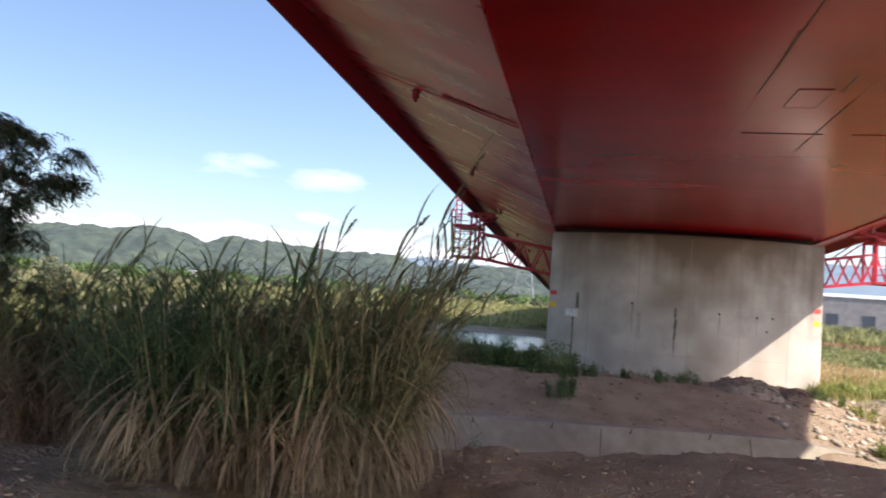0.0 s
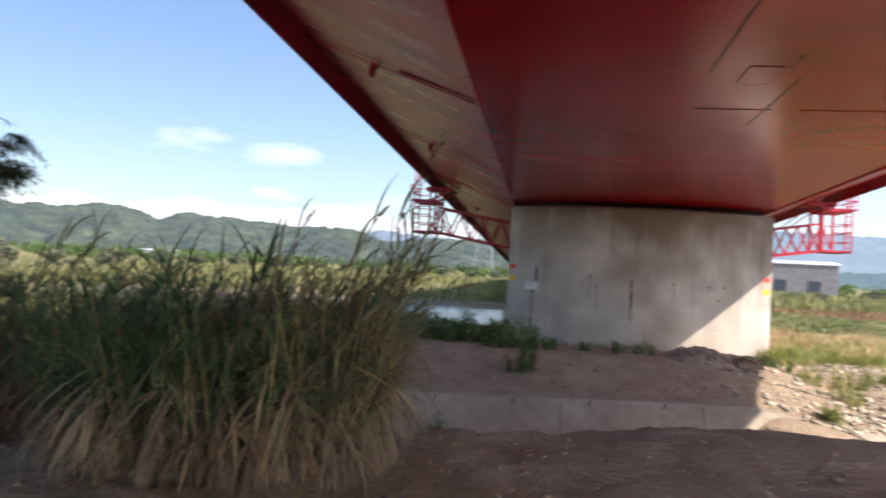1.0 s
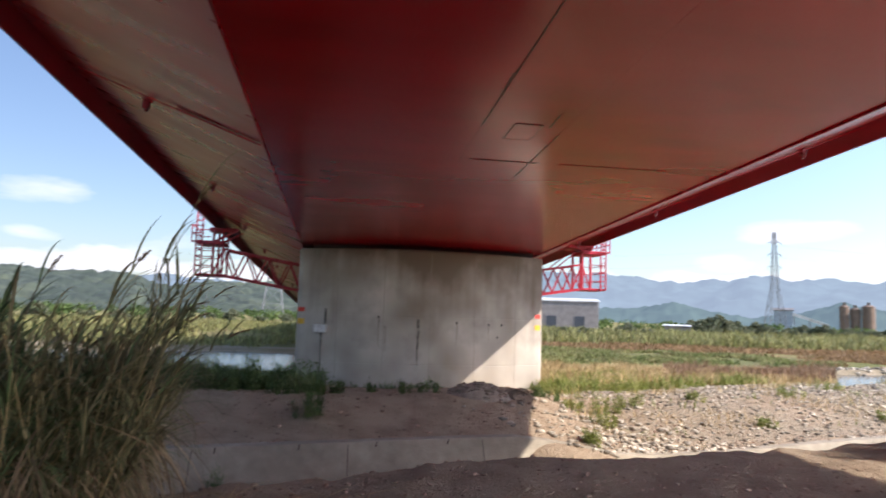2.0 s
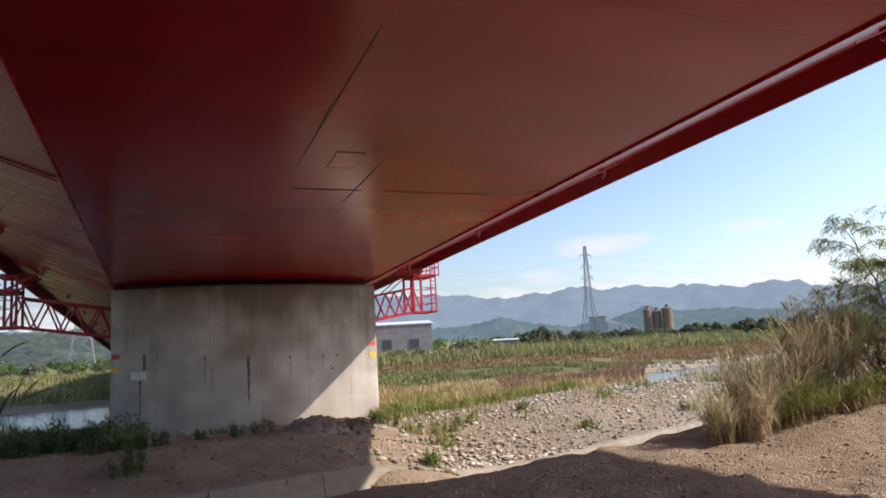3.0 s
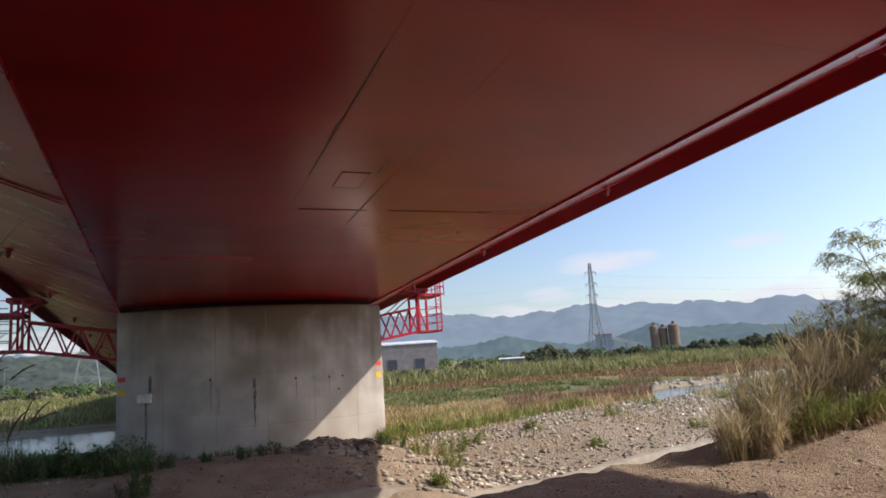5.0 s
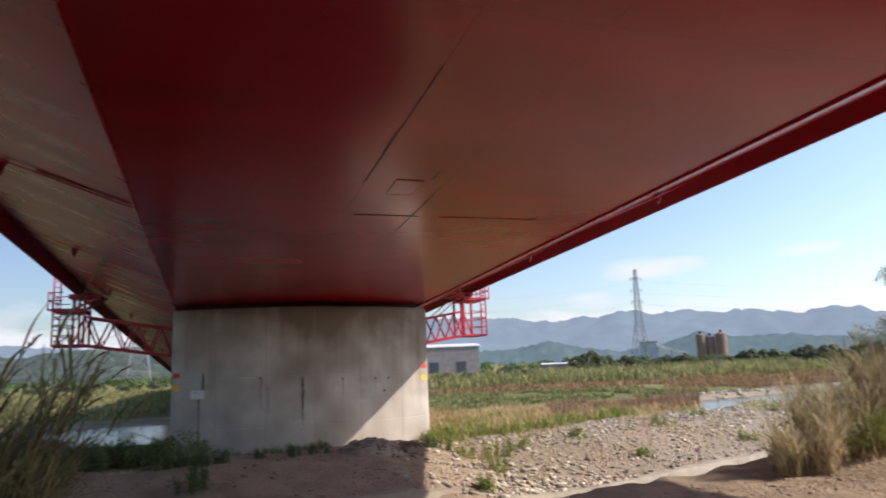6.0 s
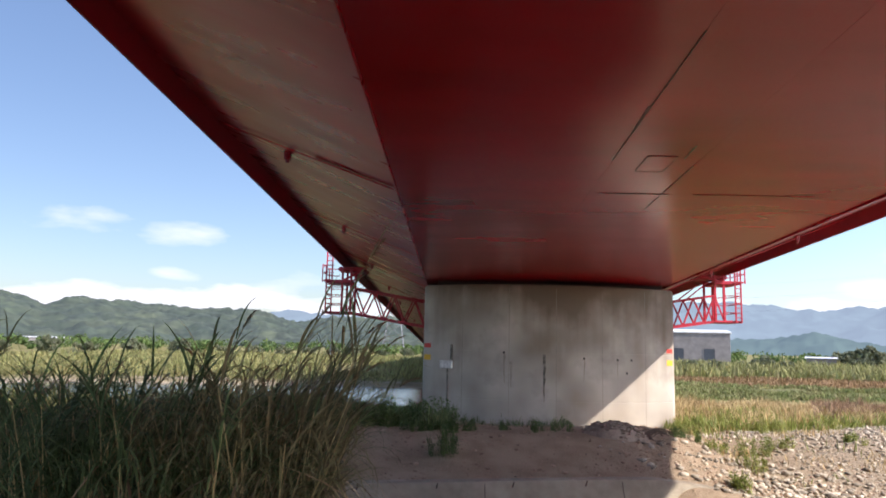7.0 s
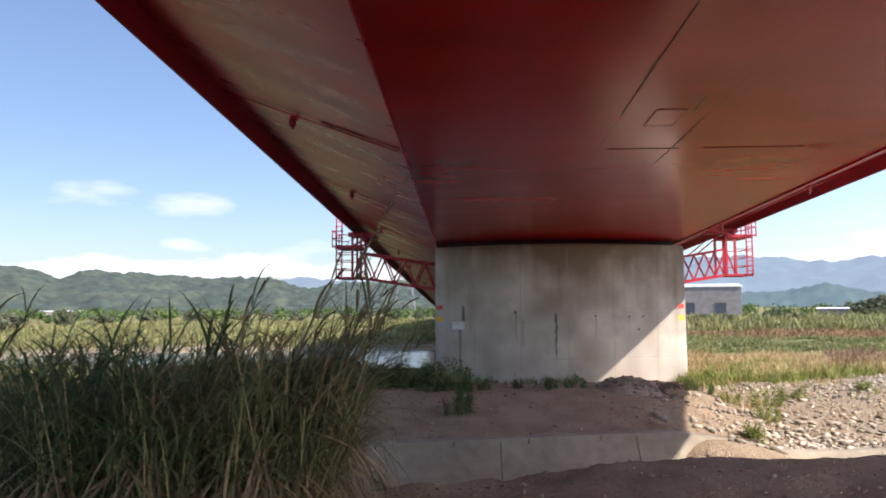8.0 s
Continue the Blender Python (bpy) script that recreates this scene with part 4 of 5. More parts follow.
def blades(rng, at, length, width, lean, droop, segs=4, az=None, tip=0.07):
    """Grass blades that rise from their feet, lean and bow over; all by arrays."""
    n = len(at)
    az = rng.uniform(0, 2 * np.pi, n) if az is None else az
    length, width, lean, droop = (np.broadcast_to(v, n) for v in (length, width, lean, droop))
    out = np.zeros((n, segs + 1, 3))
    pos = np.array(at, float)
    out[:, 0] = pos
    for k in range(segs):
        th = lean + droop * ((k + 0.5) / segs) ** 1.6
        pos = pos + np.stack([np.cos(az) * np.sin(th), np.sin(az) * np.sin(th), np.cos(th)], -1) * (length / segs)[:, None]
        out[:, k + 1] = pos
    tw = az + np.pi / 2 + rng.uniform(-0.7, 0.7, n)
    side = np.stack([np.cos(tw), np.sin(tw), rng.uniform(-0.25, 0.25, n)], -1)
    taper = np.array([0.55 + 0.45 * min(1, 4 * k / segs) if k < segs * 0.4 else 1 - (1 - tip) * ((k / segs - 0.4) / 0.6) ** 1.3 for k in range(segs + 1)])
    half = side[:, None, :] * (width[:, None] * taper[None, :] / 2)[..., None]
    v = np.stack([out - half, out + half], 2).reshape(-1, 3)
    row = np.arange(segs) * 2
    f = np.stack([row, row + 1, row + 3, row + 2], -1)[None] + (np.arange(n) * (segs + 1) * 2)[:, None, None]
    return v, f.reshape(-1, 4)


def merge(*lots):
    vs, fs, k = [], [], 0
    for v, f in lots:
        vs.append(v), fs.append(f + k)
        k += len(v)
    return np.concatenate(vs), np.concatenate(fs)


def footed(x, y, sink=0.03):
    return np.stack([x, y, height(x, y) - sink], -1)


def plume(rng, foot, tall, az, bow, width):
    """A flower stalk with its nodding feathery head: arrays for stalk and head."""
    stalk = blades(rng, foot[None], tall, 0.03, 0.03, bow * 1.1, segs=9, az=np.array([az]), tip=0.6)
    mid = stalk[0].reshape(-1, 2, 3).mean(1)
    tip, d = mid[-1], mid[-1] - mid[-2]
    d = d / np.linalg.norm(d)
    n = 90
    s = rng.uniform(0, 1, n)
    along_head = tip + d * (s * width * 1.0)[:, None] + np.array([0, 0, -1]) * (s ** 2 * width * 0.25)[:, None]
    hd = blades(rng, along_head, 0.03 + 0.035 * (1 - s), 0.010, 0.9, 0.5, segs=2, az=math.atan2(d[1], d[0]) + rng.normal(0, 0.6, n))
    return stalk, hd


def reed_clump(seed, cx, cy, rx, ry, stems, tall, label, green=None, dry=None, leaves=9, hang=6, arch=1.0, spikes=(), short=0.55, low=0.1, breeze=0.1):
    """Culms with leaves that rise and bow over, and dead leaves that hang down along the lower half."""
    rng = np.random.default_rng(seed)
    a, r = rng.uniform(0, 2 * np.pi, stems), np.sqrt(rng.uniform(0, 1, stems))
    x, y = cx + rx * r * np.cos(a), cy + ry * r * np.sin(a)
    tuft = 0.72 + 0.5 * fbm(x, y, 0.8, seed, 2)
    H = tall * tuft * rng.uniform(short, 1.05, stems)
    out = np.arctan2((y - cy) / ry, (x - cx) / rx) + rng.normal(0, 0.5, stems)
    ob = thing("reed_clump", (0, 0, 0), label, "reed")
    segs = 6
    culm = blades(rng, footed(x, y), H, 0.014, 0.04 + 0.26 * r * arch * rng.uniform(0.3, 1.2, stems), 0.25 * rng.uniform(0, 1, stems), segs=segs, az=out, tip=0.5)
    tagged(quick("culm", *culm, dry or M_STRAW, ob), kind="stuff")
    mid = culm[0].reshape(stems, segs + 1, 2, 3).mean(2)

    def on_culm(n, lo, hi):
        k, u = rng.integers(0, stems, n), rng.uniform(lo, hi, n) * segs
        i = np.minimum(u.astype(int), segs - 1)
        f = (u - i)[:, None]
        return mid[k, i] * (1 - f) + mid[k, i + 1] * f, k
    n = int(stems * leaves * 1.3)
    p, k = on_culm(n, 0.25, 1.0)
    az = np.where(rng.uniform(0, 1, n) < 0.5, out[k], breeze) + rng.normal(0, 0.9, n)
    long_ = np.minimum(H[k], 1.3) * rng.uniform(0.3, 0.72, n)
    v, f = blades(rng, p, long_, rng.uniform(0.008, 0.020, n), rng.uniform(0.15, 0.8, n), rng.uniform(0.7, 2.1, n) * arch, segs=7, az=az)
    tagged(quick("foliage", v, f, green or M_REED, ob), kind="stuff")
    n = stems * hang
    p, k = on_culm(n, low, 0.72)
    keep = fbm(p[:, 0], p[:, 1], 0.45, seed + 8, 2) > 0.45
    p, k = p[keep], k[keep]
    n = len(p)
    over = p[:, 2] - height(p[:, 0], p[:, 1])
    v, f = blades(rng, p, np.minimum(rng.uniform(0.3, 0.62, n) * H[k], over * 1.05 + 0.06), rng.uniform(0.008, 0.026, n), rng.uniform(1.75, 2.45, n), rng.uniform(0.5, 1.1, n), segs=6,
                  az=out[k] + rng.normal(0, 0.9, n))
    v[:, 2] = np.maximum(v[:, 2], height(v[:, 0], v[:, 1]) + 0.01)
    tagged(quick("dry_foliage", v, f, dry or M_DRY, ob, "hanging dry straw-coloured leaves"), kind="stuff")
    for sx, sy, tl, saz, bow, hw, count in spikes:
        foot = footed(np.array([sx]), np.array([sy]))[0]
        stem, head = plume(rng, foot, tl, saz, bow, hw)
        line = stem[0].reshape(-1, 2, 3).mean(1)
        count += 3
        at = rng.uniform(0.62, 1.0, count) * (len(line) - 1)
        i = np.minimum(at.astype(int), len(line) - 2)
        base = line[i] + (line[i + 1] - line[i]) * (at - i)[:, None]
        lv = blades(rng, base, rng.uniform(0.32, 0.7, count), rng.uniform(0.016, 0.03, count), rng.uniform(0.25, 0.6, count), rng.uniform(0.5, 1.7, count), segs=7, az=saz + rng.normal(0, 0.8, count))
        st = quick("flower_stem", *merge(stem, lv), green or M_REED, ob, "tall single stem with arching leaves")
        if hw:
            quick("flower_head", *head, M_BROWN, st, "nodding brown feathery head")
    return ob


def limb(bm, pts, r0, r1, sides=6):
    """A tapering branch through points."""
    rings = []
    for i, p in enumerate(pts):
        d = (pts[min(i + 1, len(pts) - 1)] - pts[max(i - 1, 0)]).normalized()
        q = d.to_track_quat("Z", "Y")
        r = r0 + (r1 - r0) * i / (len(pts) - 1)
        rings.append([bm.verts.new(p + q @ Vector((r * math.cos(2 * math.pi * k / sides), r * math.sin(2 * math.pi * k / sides), 0))) for k in range(sides)])
    for a, c in zip(rings, rings[1:]):
        for k in range(sides):
            bm.faces.new((a[k], a[(k + 1) % sides], c[(k + 1) % sides], c[k]))
    bm.faces.new(rings[-1])
    bm.faces.new(rings[0][::-1])


def feathery_tree(seed, base, tall, reach, fronds, label, lean=(0, 0), mat=None, low=0.35, stems=4, leaf=0.11):
    """A small open tree: forking limbs, arching twigs and sprays of narrow hanging leaflets."""
    rng = np.random.default_rng(seed)
    ob = thing("tree", base, label, "tree")
    bm, tips = bmesh.new(), []
    for k in range(stems):
        a = 2 * math.pi * k / stems + rng.uniform(-0.5, 0.5)
        top = Vector((lean[0] * tall + math.cos(a) * reach * rng.uniform(0.35, 0.8), lean[1] * tall + math.sin(a) * reach * rng.uniform(0.35, 0.8), tall * rng.uniform(0.72, 0.96)))
        pts = [Vector((0.08 * math.cos(a), 0.08 * math.sin(a), -0.1)).lerp(top, u) + Vector((rng.normal(0, 0.05), rng.normal(0, 0.05), 0)) * (u > 0) * tall * 0.25 + Vector((0, 0, math.sin(u * math.pi) * tall * 0.08)) for u in np.linspace(0, 1, 9)]
        limb(bm, pts, 0.016 * tall / 2, 0.006)
        for _ in range(13):
            i = int(rng.integers(2, 9))
            b = rng.uniform(0, 2 * math.pi)
            ln = reach * rng.uniform(0.35, 0.75) * (1.25 - i / 11)
            end = pts[i] + Vector((math.cos(b) * ln, math.sin(b) * ln, rng.uniform(0.05, 0.65) * ln))
            tw = [pts[i].lerp(end, u) + Vector((0, 0, math.sin(u * math.pi) * 0.15 * ln)) for u in np.linspace(0, 1, 6)]
            limb(bm, tw, 0.010, 0.003, 4)
            tips += [(t, b) for t in tw[2:]]
            for _ in range(3):
                j, c = int(rng.integers(2, 6)), b + rng.uniform(-1.3, 1.3)
                e2 = tw[j] + Vector((math.cos(c), math.sin(c), rng.uniform(-0.1, 0.8))) * ln * 0.4
                limb(bm, [tw[j], tw[j].lerp(e2, 0.5) + Vector((0, 0, 0.03)), e2], 0.005, 0.002, 3)
                tips += [(tw[j].lerp(e2, u), c) for u in (0.5, 0.8, 1.0)]
    part("trunk", bm, M_BARK, ob)
    tips = [t for t in tips if t[0].z > tall * low] or tips
    lots = []
    m = 12
    s = np.repeat((np.arange(m // 2) + 0.6) / (m // 2), 2)
    for _ in range(fronds):
        p, b = tips[rng.integers(len(tips))]
        az = b + rng.normal(0, 0.8)
        L = rng.uniform(0.14, 0.28)
        el = rng.uniform(-0.5, 0.6) - 0.7 * s
        c = np.array(p) + rng.normal(0, 0.04, 3) + np.stack([np.cos(az) * np.cos(el), np.sin(az) * np.cos(el), np.sin(el)], -1) * (L * s)[:, None]
        lots.append(blades(rng, c, leaf * rng.uniform(0.6, 1.15, m), leaf * 0.17, rng.uniform(1.3, 2.2, m), rng.uniform(0.3, 0.9, m), segs=2,
                           az=az + np.where(np.arange(m) % 2, 0.9, -0.9) + rng.normal(0, 0.35, m), tip=0.2))
    quick("crown", *merge(*lots), mat or M_FROND, ob)
    return ob


def leafy_cloud(rng, centres, radii, per, size):
    """Leaves scattered over lumps of crown."""
    lots = []
    for c, r in zip(centres, radii):
        d = rng.normal(0, 1, (per, 3))
        d /= np.linalg.norm(d, axis=1)[:, None]
        p = np.array(c) + d * (r * rng.uniform(0.45, 1.05, per) ** 0.6)[:, None] * np.array([1, 1, 0.8])
        u = rng.normal(0, 1, (per, 3))
        u /= np.linalg.norm(u, axis=1)[:, None]
        w = np.cross(u, d + rng.normal(0, 0.5, (per, 3)))
        w /= np.linalg.norm(w, axis=1)[:, None] + 1e-6
        s = size * rng.uniform(0.6, 1.3, per)[:, None]
        q = np.stack([p - u * s, p + w * s * 0.55, p + u * s, p - w * s * 0.55], 1).reshape(-1, 3)
        lots.append((q, np.arange(per * 4).reshape(per, 4)))
    return merge(*lots)


def broad_tree(seed, tall, reach, leaf, per=90, lumps=16):
    rng = np.random.default_rng(seed)
    ob = thing("tree", (0, 0, 0), "dark green broad-crowned tree on the far plain", "tree", "trees across the plain")
    bm = bmesh.new()
    limb(bm, [Vector((0, 0, -0.3)), Vector((0.05 * tall, 0, tall * 0.3)), Vector((0.02 * tall, 0.03 * tall, tall * 0.7))], 0.03 * tall, 0.012 * tall)
    cs, rs = [], []
    for _ in range(lumps):
        a, r = rng.uniform(0, 6.28), math.sqrt(rng.uniform(0, 1)) * reach
        z = tall * rng.uniform(0.22, 0.85) * (1 - 0.25 * (r / reach) ** 2)
        cs.append((r * math.cos(a), r * math.sin(a), z)), rs.append(tall * rng.uniform(0.13, 0.24))
        limb(bm, [Vector((0.03 * tall, 0, tall * 0.3)), Vector(cs[-1]) * 0.6 + Vector((0, 0, tall * 0.12)), Vector(cs[-1])], 0.012 * tall, 0.004 * tall, 5)
    part("trunk", bm, M_BARK, ob)
    quick("crown", *leafy_cloud(rng, cs, rs, per, leaf), M_FARLEAF, ob)
    return ob


def meadow(name, seed, n, inside, box_, tall, width, mat, label, lean=0.35, droop=0.9, segs=3, clump=3.0, thick=0.45, category="grass"):
    """A stand of grass, thicker in clumps; one body of uncounted blades."""
    rng = np.random.default_rng(seed)
    x, y = rng.uniform(box_[0], box_[1], n * 3), rng.uniform(box_[2], box_[3], n * 3)
    keep = (fbm(x, y, clump, seed, 3) > thick) & inside(x, y) & (pond(x, y) < 0.05)
    x, y = x[keep][:n], y[keep][:n]
    k = len(x)
    lump = 0.55 + 0.9 * fbm(x, y, clump * 0.6, seed + 3, 2)
    v, f = blades(rng, footed(x, y), tall * lump * rng.uniform(0.55, 1.15, k), width * rng.uniform(0.6, 1.3, k), np.abs(rng.normal(0, lean, k)), rng.uniform(0.2, droop, k), segs=segs)
    return tagged(quick(name, v, f, mat), label, category, kind="stuff")


# the large reed clumps by the bank, in the bridge's shade
reed_clump(3, -2.95, 5.5, 1.3, 0.72, 500, 1.42, "dense green reed clump with hanging straw-brown leaves below", hang=7, arch=1.2,
           spikes=[(-2.5, 5.0, 1.95, 0.35, 0.3, 0.0, 9), (-2.42, 5.05, 2.1, 0.2, 0.4, 0.2, 6), (-3.7, 5.3, 1.75, 0.3, 0.6, 0.0, 6), (-3.1, 5.2, 1.75, 0.6, 0.5, 0.0, 6), (-2.75, 5.1, 1.75, 0.1, 0.5, 0.0, 6)])
reed_clump(4, -2.05, 5.5, 0.45, 0.45, 170, 1.85, "tall tan reed tuft with arching feathery leaves", green=M_TANREED, leaves=12, hang=9, arch=1.4,
           spikes=[(-1.62, 5.3, 2.68, 0.25, 0.42, 0.26, 2), (-1.75, 5.3, 2.12, 0.1, 0.7, 0.2, 7), (-1.6, 5.4, 2.05, 0.3, 0.75, 0.22, 7), (-1.95, 5.2, 2.2, 0.0, 0.5, 0.15, 3), (-1.9, 5.4, 2.0, 0.3, 0.9, 0.22, 7),
                   (-2.05, 5.5, 1.95, 2.6, 0.8, 0.2, 6), (-1.5, 5.5, 1.8, 0.2, 0.9, 0.2, 6), (-1.7, 5.1, 1.9, 0.5, 0.85, 0.2, 6)])
reed_clump(5, -5.0, 6.3, 1.15, 0.8, 230, 1.12, "half-dry brown reed clump below a small tree", green=M_TANREED, dry=M_RUSSET, leaves=5, hang=11,
           spikes=[(-5.05, 5.7, 2.1, 0.5, 0.5, 0.0, 7), (-4.85, 5.8, 2.15, 0.6, 0.6, 0.0, 5), (-4.25, 5.4, 1.65, 0.4, 0.7, 0.0, 6), (-5.5, 6.0, 1.9, 0.5, 0.7, 0.0, 6)])
reed_clump(6, -6.7, 6.6, 0.9, 0.7, 150, 1.4, "shaded green and brown reeds under the small tree", dry=M_RUSSET, leaves=7, hang=7)
reed_clump(16, -4.0, 7.3, 2.2, 0.6, 230, 1.3, "dry grass standing behind the reed clump", green=M_TANREED, leaves=6, hang=4)
feathery_tree(11, Vector((-7.35, 6.5, -0.25)), 4.25, 1.15, 1500, "small feathery-leaved tree behind the reeds, coloured dark for shade", mat=M_SHADELEAF, low=0.25, lean=(0.05, 0.05), leaf=0.13)
feathery_tree(15, Vector((-6.9, 6.5, -0.25)), 1.9, 0.9, 600, "low shrub under the small tree, coloured dark for shade", mat=M_SHADELEAF, low=0.15, leaf=0.13)
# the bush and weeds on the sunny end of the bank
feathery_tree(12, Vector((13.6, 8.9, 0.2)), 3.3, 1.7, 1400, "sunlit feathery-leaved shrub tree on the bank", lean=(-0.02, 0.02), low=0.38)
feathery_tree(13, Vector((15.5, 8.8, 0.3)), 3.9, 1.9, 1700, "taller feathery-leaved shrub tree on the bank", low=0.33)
feathery_tree(14, Vector((14.2, 10.3, 0.0)), 2.4, 1.7, 600, "leafy green shrub among the bank weeds", low=0.1)
reed_clump(7, 10.2, 9.3, 0.9, 0.5, 140, 1.1, "sunlit dry reed clump with pale feathery leaves", green=M_PALEREED, leaves=8, hang=4, arch=0.7,
           spikes=[(9.7, 9.3, 1.25, 2.6, 0.5, 0.25, 4), (10.2, 9.2, 1.4, 0.2, 0.5, 0.25, 4), (10.6, 9.2, 1.5, 2.9, 0.5, 0.25, 4)])
reed_clump(17, 11.9, 9.5, 0.9, 0.55, 150, 1.6, "tall sunlit reeds with pale dry leaves", green=M_PALEREED, leaves=8, hang=5, arch=0.7,
           spikes=[(11.3, 9.4, 1.85, 2.9, 0.4, 0.25, 5), (11.8, 9.2, 2.0, 0.4, 0.5, 0.25, 5), (12.3, 9.4, 1.95, 2.0, 0.4, 0.25, 5), (11.1, 9.4, 1.7, 2.6, 0.5, 0.22, 5)])
reed_clump(8, 11.4, 8.6, 1.9, 0.4, 260, 0.6, "green and brown weeds along the bank's edge", green=M_WEED, dry=M_BROWN, leaves=8, hang=5, short=0.35)
reed_clump(9, 9.0, 9.0, 0.6, 0.4, 130, 0.72, "tuft of fine pale grass at the ditch edge", green=M_PALEREED, leaves=9, hang=5, arch=0.8)
reed_clump(18, 13.9, 9.0, 1.2, 0.55, 220, 0.95, "heap of withered russet grass below the shrub", green=M_WEED, dry=M_RUSSET, leaves=4, hang=12, arch=1.2)
reed_clump(19, 16.4, 9.6, 1.3, 0.7, 160, 1.1, "rough green grass below the taller shrub", green=M_WEED, leaves=8, hang=4)

rng = np.random.default_rng(77)
# straw fallen on the dirt by the reeds
n = 900
x = np.concatenate([rng.uniform(-5.2, 0.6, n), rng.normal(-2.0, 0.9, 1300)])
y = np.concatenate([rng.uniform(3.6, 7.3, n), rng.normal(4.9, 0.55, 1300)])
p = footed(x, y, -0.012)
v, f = blades(rng, p, rng.uniform(0.1, 0.7, len(x)), 0.010, rng.uniform(1.38, 1.56, len(x)), 0.1, segs=3)
tagged(quick("fallen_straw", v, f, M_STRAW), "dry straw scattered over the dirt", "straw", kind="stuff")

# twigs and leaf litter on the sunny dirt
n = 900
x, y = rng.uniform(5.5, 14, n), rng.uniform(4.5, 9.4, n)
v, f = blades(rng, footed(x, y, -0.012), rng.uniform(0.05, 0.35, n), 0.011, 1.5, 0.1, segs=3)
tagged(quick("twig_litter", v, f, M_BROWN), "brown twigs and leaf litter on the dirt", "litter", kind="stuff")

# weeds round the pier and on the shelf, in the shade
meadow("weeds", 51, 15000, lambda x, y: (y > 22.4 + 0.2 * x + 2.5 * (fbm(x, y, 1.5, 3) - 0.5)) & (y < 40) & (x < -0.6), (-14, 0, 19, 40), 0.7, 0.045, M_REED, "dark green weeds beside the pier foot", lean=0.5, droop=1.4, thick=0.42, category="weed")
meadow("weeds", 52, 900, lambda x, y: (y > face_y(x) - 1.1) & (y < face_y(x) - 0.1), (-2, 10.5, 33, 37), 0.45, 0.04, M_REED, "low weeds along the pier foot", lean=0.6, droop=1.4, thick=0.55, clump=1.2, category="weed")


def weed_bush(seed, x, y, r, tall, mat, label, stems=9, leaf=0.05, per=55):
    """A small leafy weed on thin stems."""
    rg = np.random.default_rng(seed)
    z = float(height(np.array(x), np.array(y)))
    ob = thing("weed_bush", (x, y, z), label, "weed")
    bm, cs = bmesh.new(), []
    for _ in range(stems):
        a, q = rg.uniform(0, 6.28), r * math.sqrt(rg.uniform(0, 1))
        top = Vector((q * math.cos(a), q * math.sin(a), tall * rg.uniform(0.3, 0.95)))
        foot = Vector((top.x * 0.9, top.y * 0.9, -0.05))
        limb(bm, [foot, foot.lerp(top, 0.5), top], 0.008, 0.004, 4)
        cs += [foot.lerp(top, u) for u in (0.2, 0.45, 0.7, 1.0)]
    tagged(part("stem", bm, M_BARK, ob), kind="stuff")
    n = stems * 60
    p = np.array([cs[rg.integers(len(cs))] for _ in range(n)]) + rg.normal(0, 0.06, (n, 3))
    blade = blades(rg, p, rg.uniform(0.15, 0.45, n) * tall, 0.016, rg.uniform(0.2, 1.25, n), rg.uniform(0.3, 1.4, n), segs=3)
    quick("foliage", *merge(leafy_cloud(rg, cs, [r * rg.uniform(0.15, 0.32) for _ in cs], per // 3, leaf * 0.6), blade), mat, ob)
    return ob


weed_bush(53, -0.75, 19.4, 0.45, 0.75, M_LEAF, "dark green weed on the earth shelf")
weed_bush(54, -2.55, 16.3, 0.22, 0.75, M_LEAF, "small green weed before the ditch wall", 5, 0.04, 25)
rng_w = np.random.default_rng(540)
for k in range(34):
    wx = rng_w.uniform(-11, -1.2)
    weed_bush(300 + k, wx, 22.8 + 0.2 * wx + rng_w.uniform(0.0, 8.0), rng_w.uniform(0.6, 1.3), rng_w.uniform(0.6, 1.15), M_LEAF, "dark green weed bush beside the pier", 9, 0.09, 45)
for k, wx in enumerate((-0.75, -0.4, 0.1, 1.15, 2.2, 2.9, 6.9, 7.3, -1.2, -1.7)):
    weed_bush(340 + k, wx, 21.6 + 0.2 * wx + rng_w.uniform(-0.3, 0.4), rng_w.uniform(0.22, 0.42), rng_w.uniform(0.2, 0.38), M_LEAF, "low green weed on the crest of the earth shelf", 6, 0.05, 35)
for k, (tx, ty, tr, th) in enumerate(((11.2, 25.5, 0.4, 0.7), (14.6, 26.5, 0.35, 0.55), (7.6, 19.9, 0.22, 0.9), (8.9, 22.3, 0.3, 0.8), (9.8, 24.2, 0.5, 0.9), (8.2, 23.4, 0.4, 0.6), (19.5, 27.5, 0.45, 0.8), (12.6, 30.5, 0.8, 1.1), (10.3, 31.8, 0.9, 1.0), (13.8, 31.5, 0.8, 1.2),
                                      (24.0, 31.0, 0.5, 0.8), (11.8, 33.5, 0.9, 1.1), (16.5, 33.0, 0.6, 0.9), (28.5, 30.5, 0.5, 0.6), (21.5, 24.5, 0.3, 0.5), (15.5, 23.2, 0.25, 0.5))):
    weed_bush(360 + k, tx, ty, tr * 1.4, th * 0.6, M_WEED, "sunlit green weed among the stones", 8, 0.06, 40)
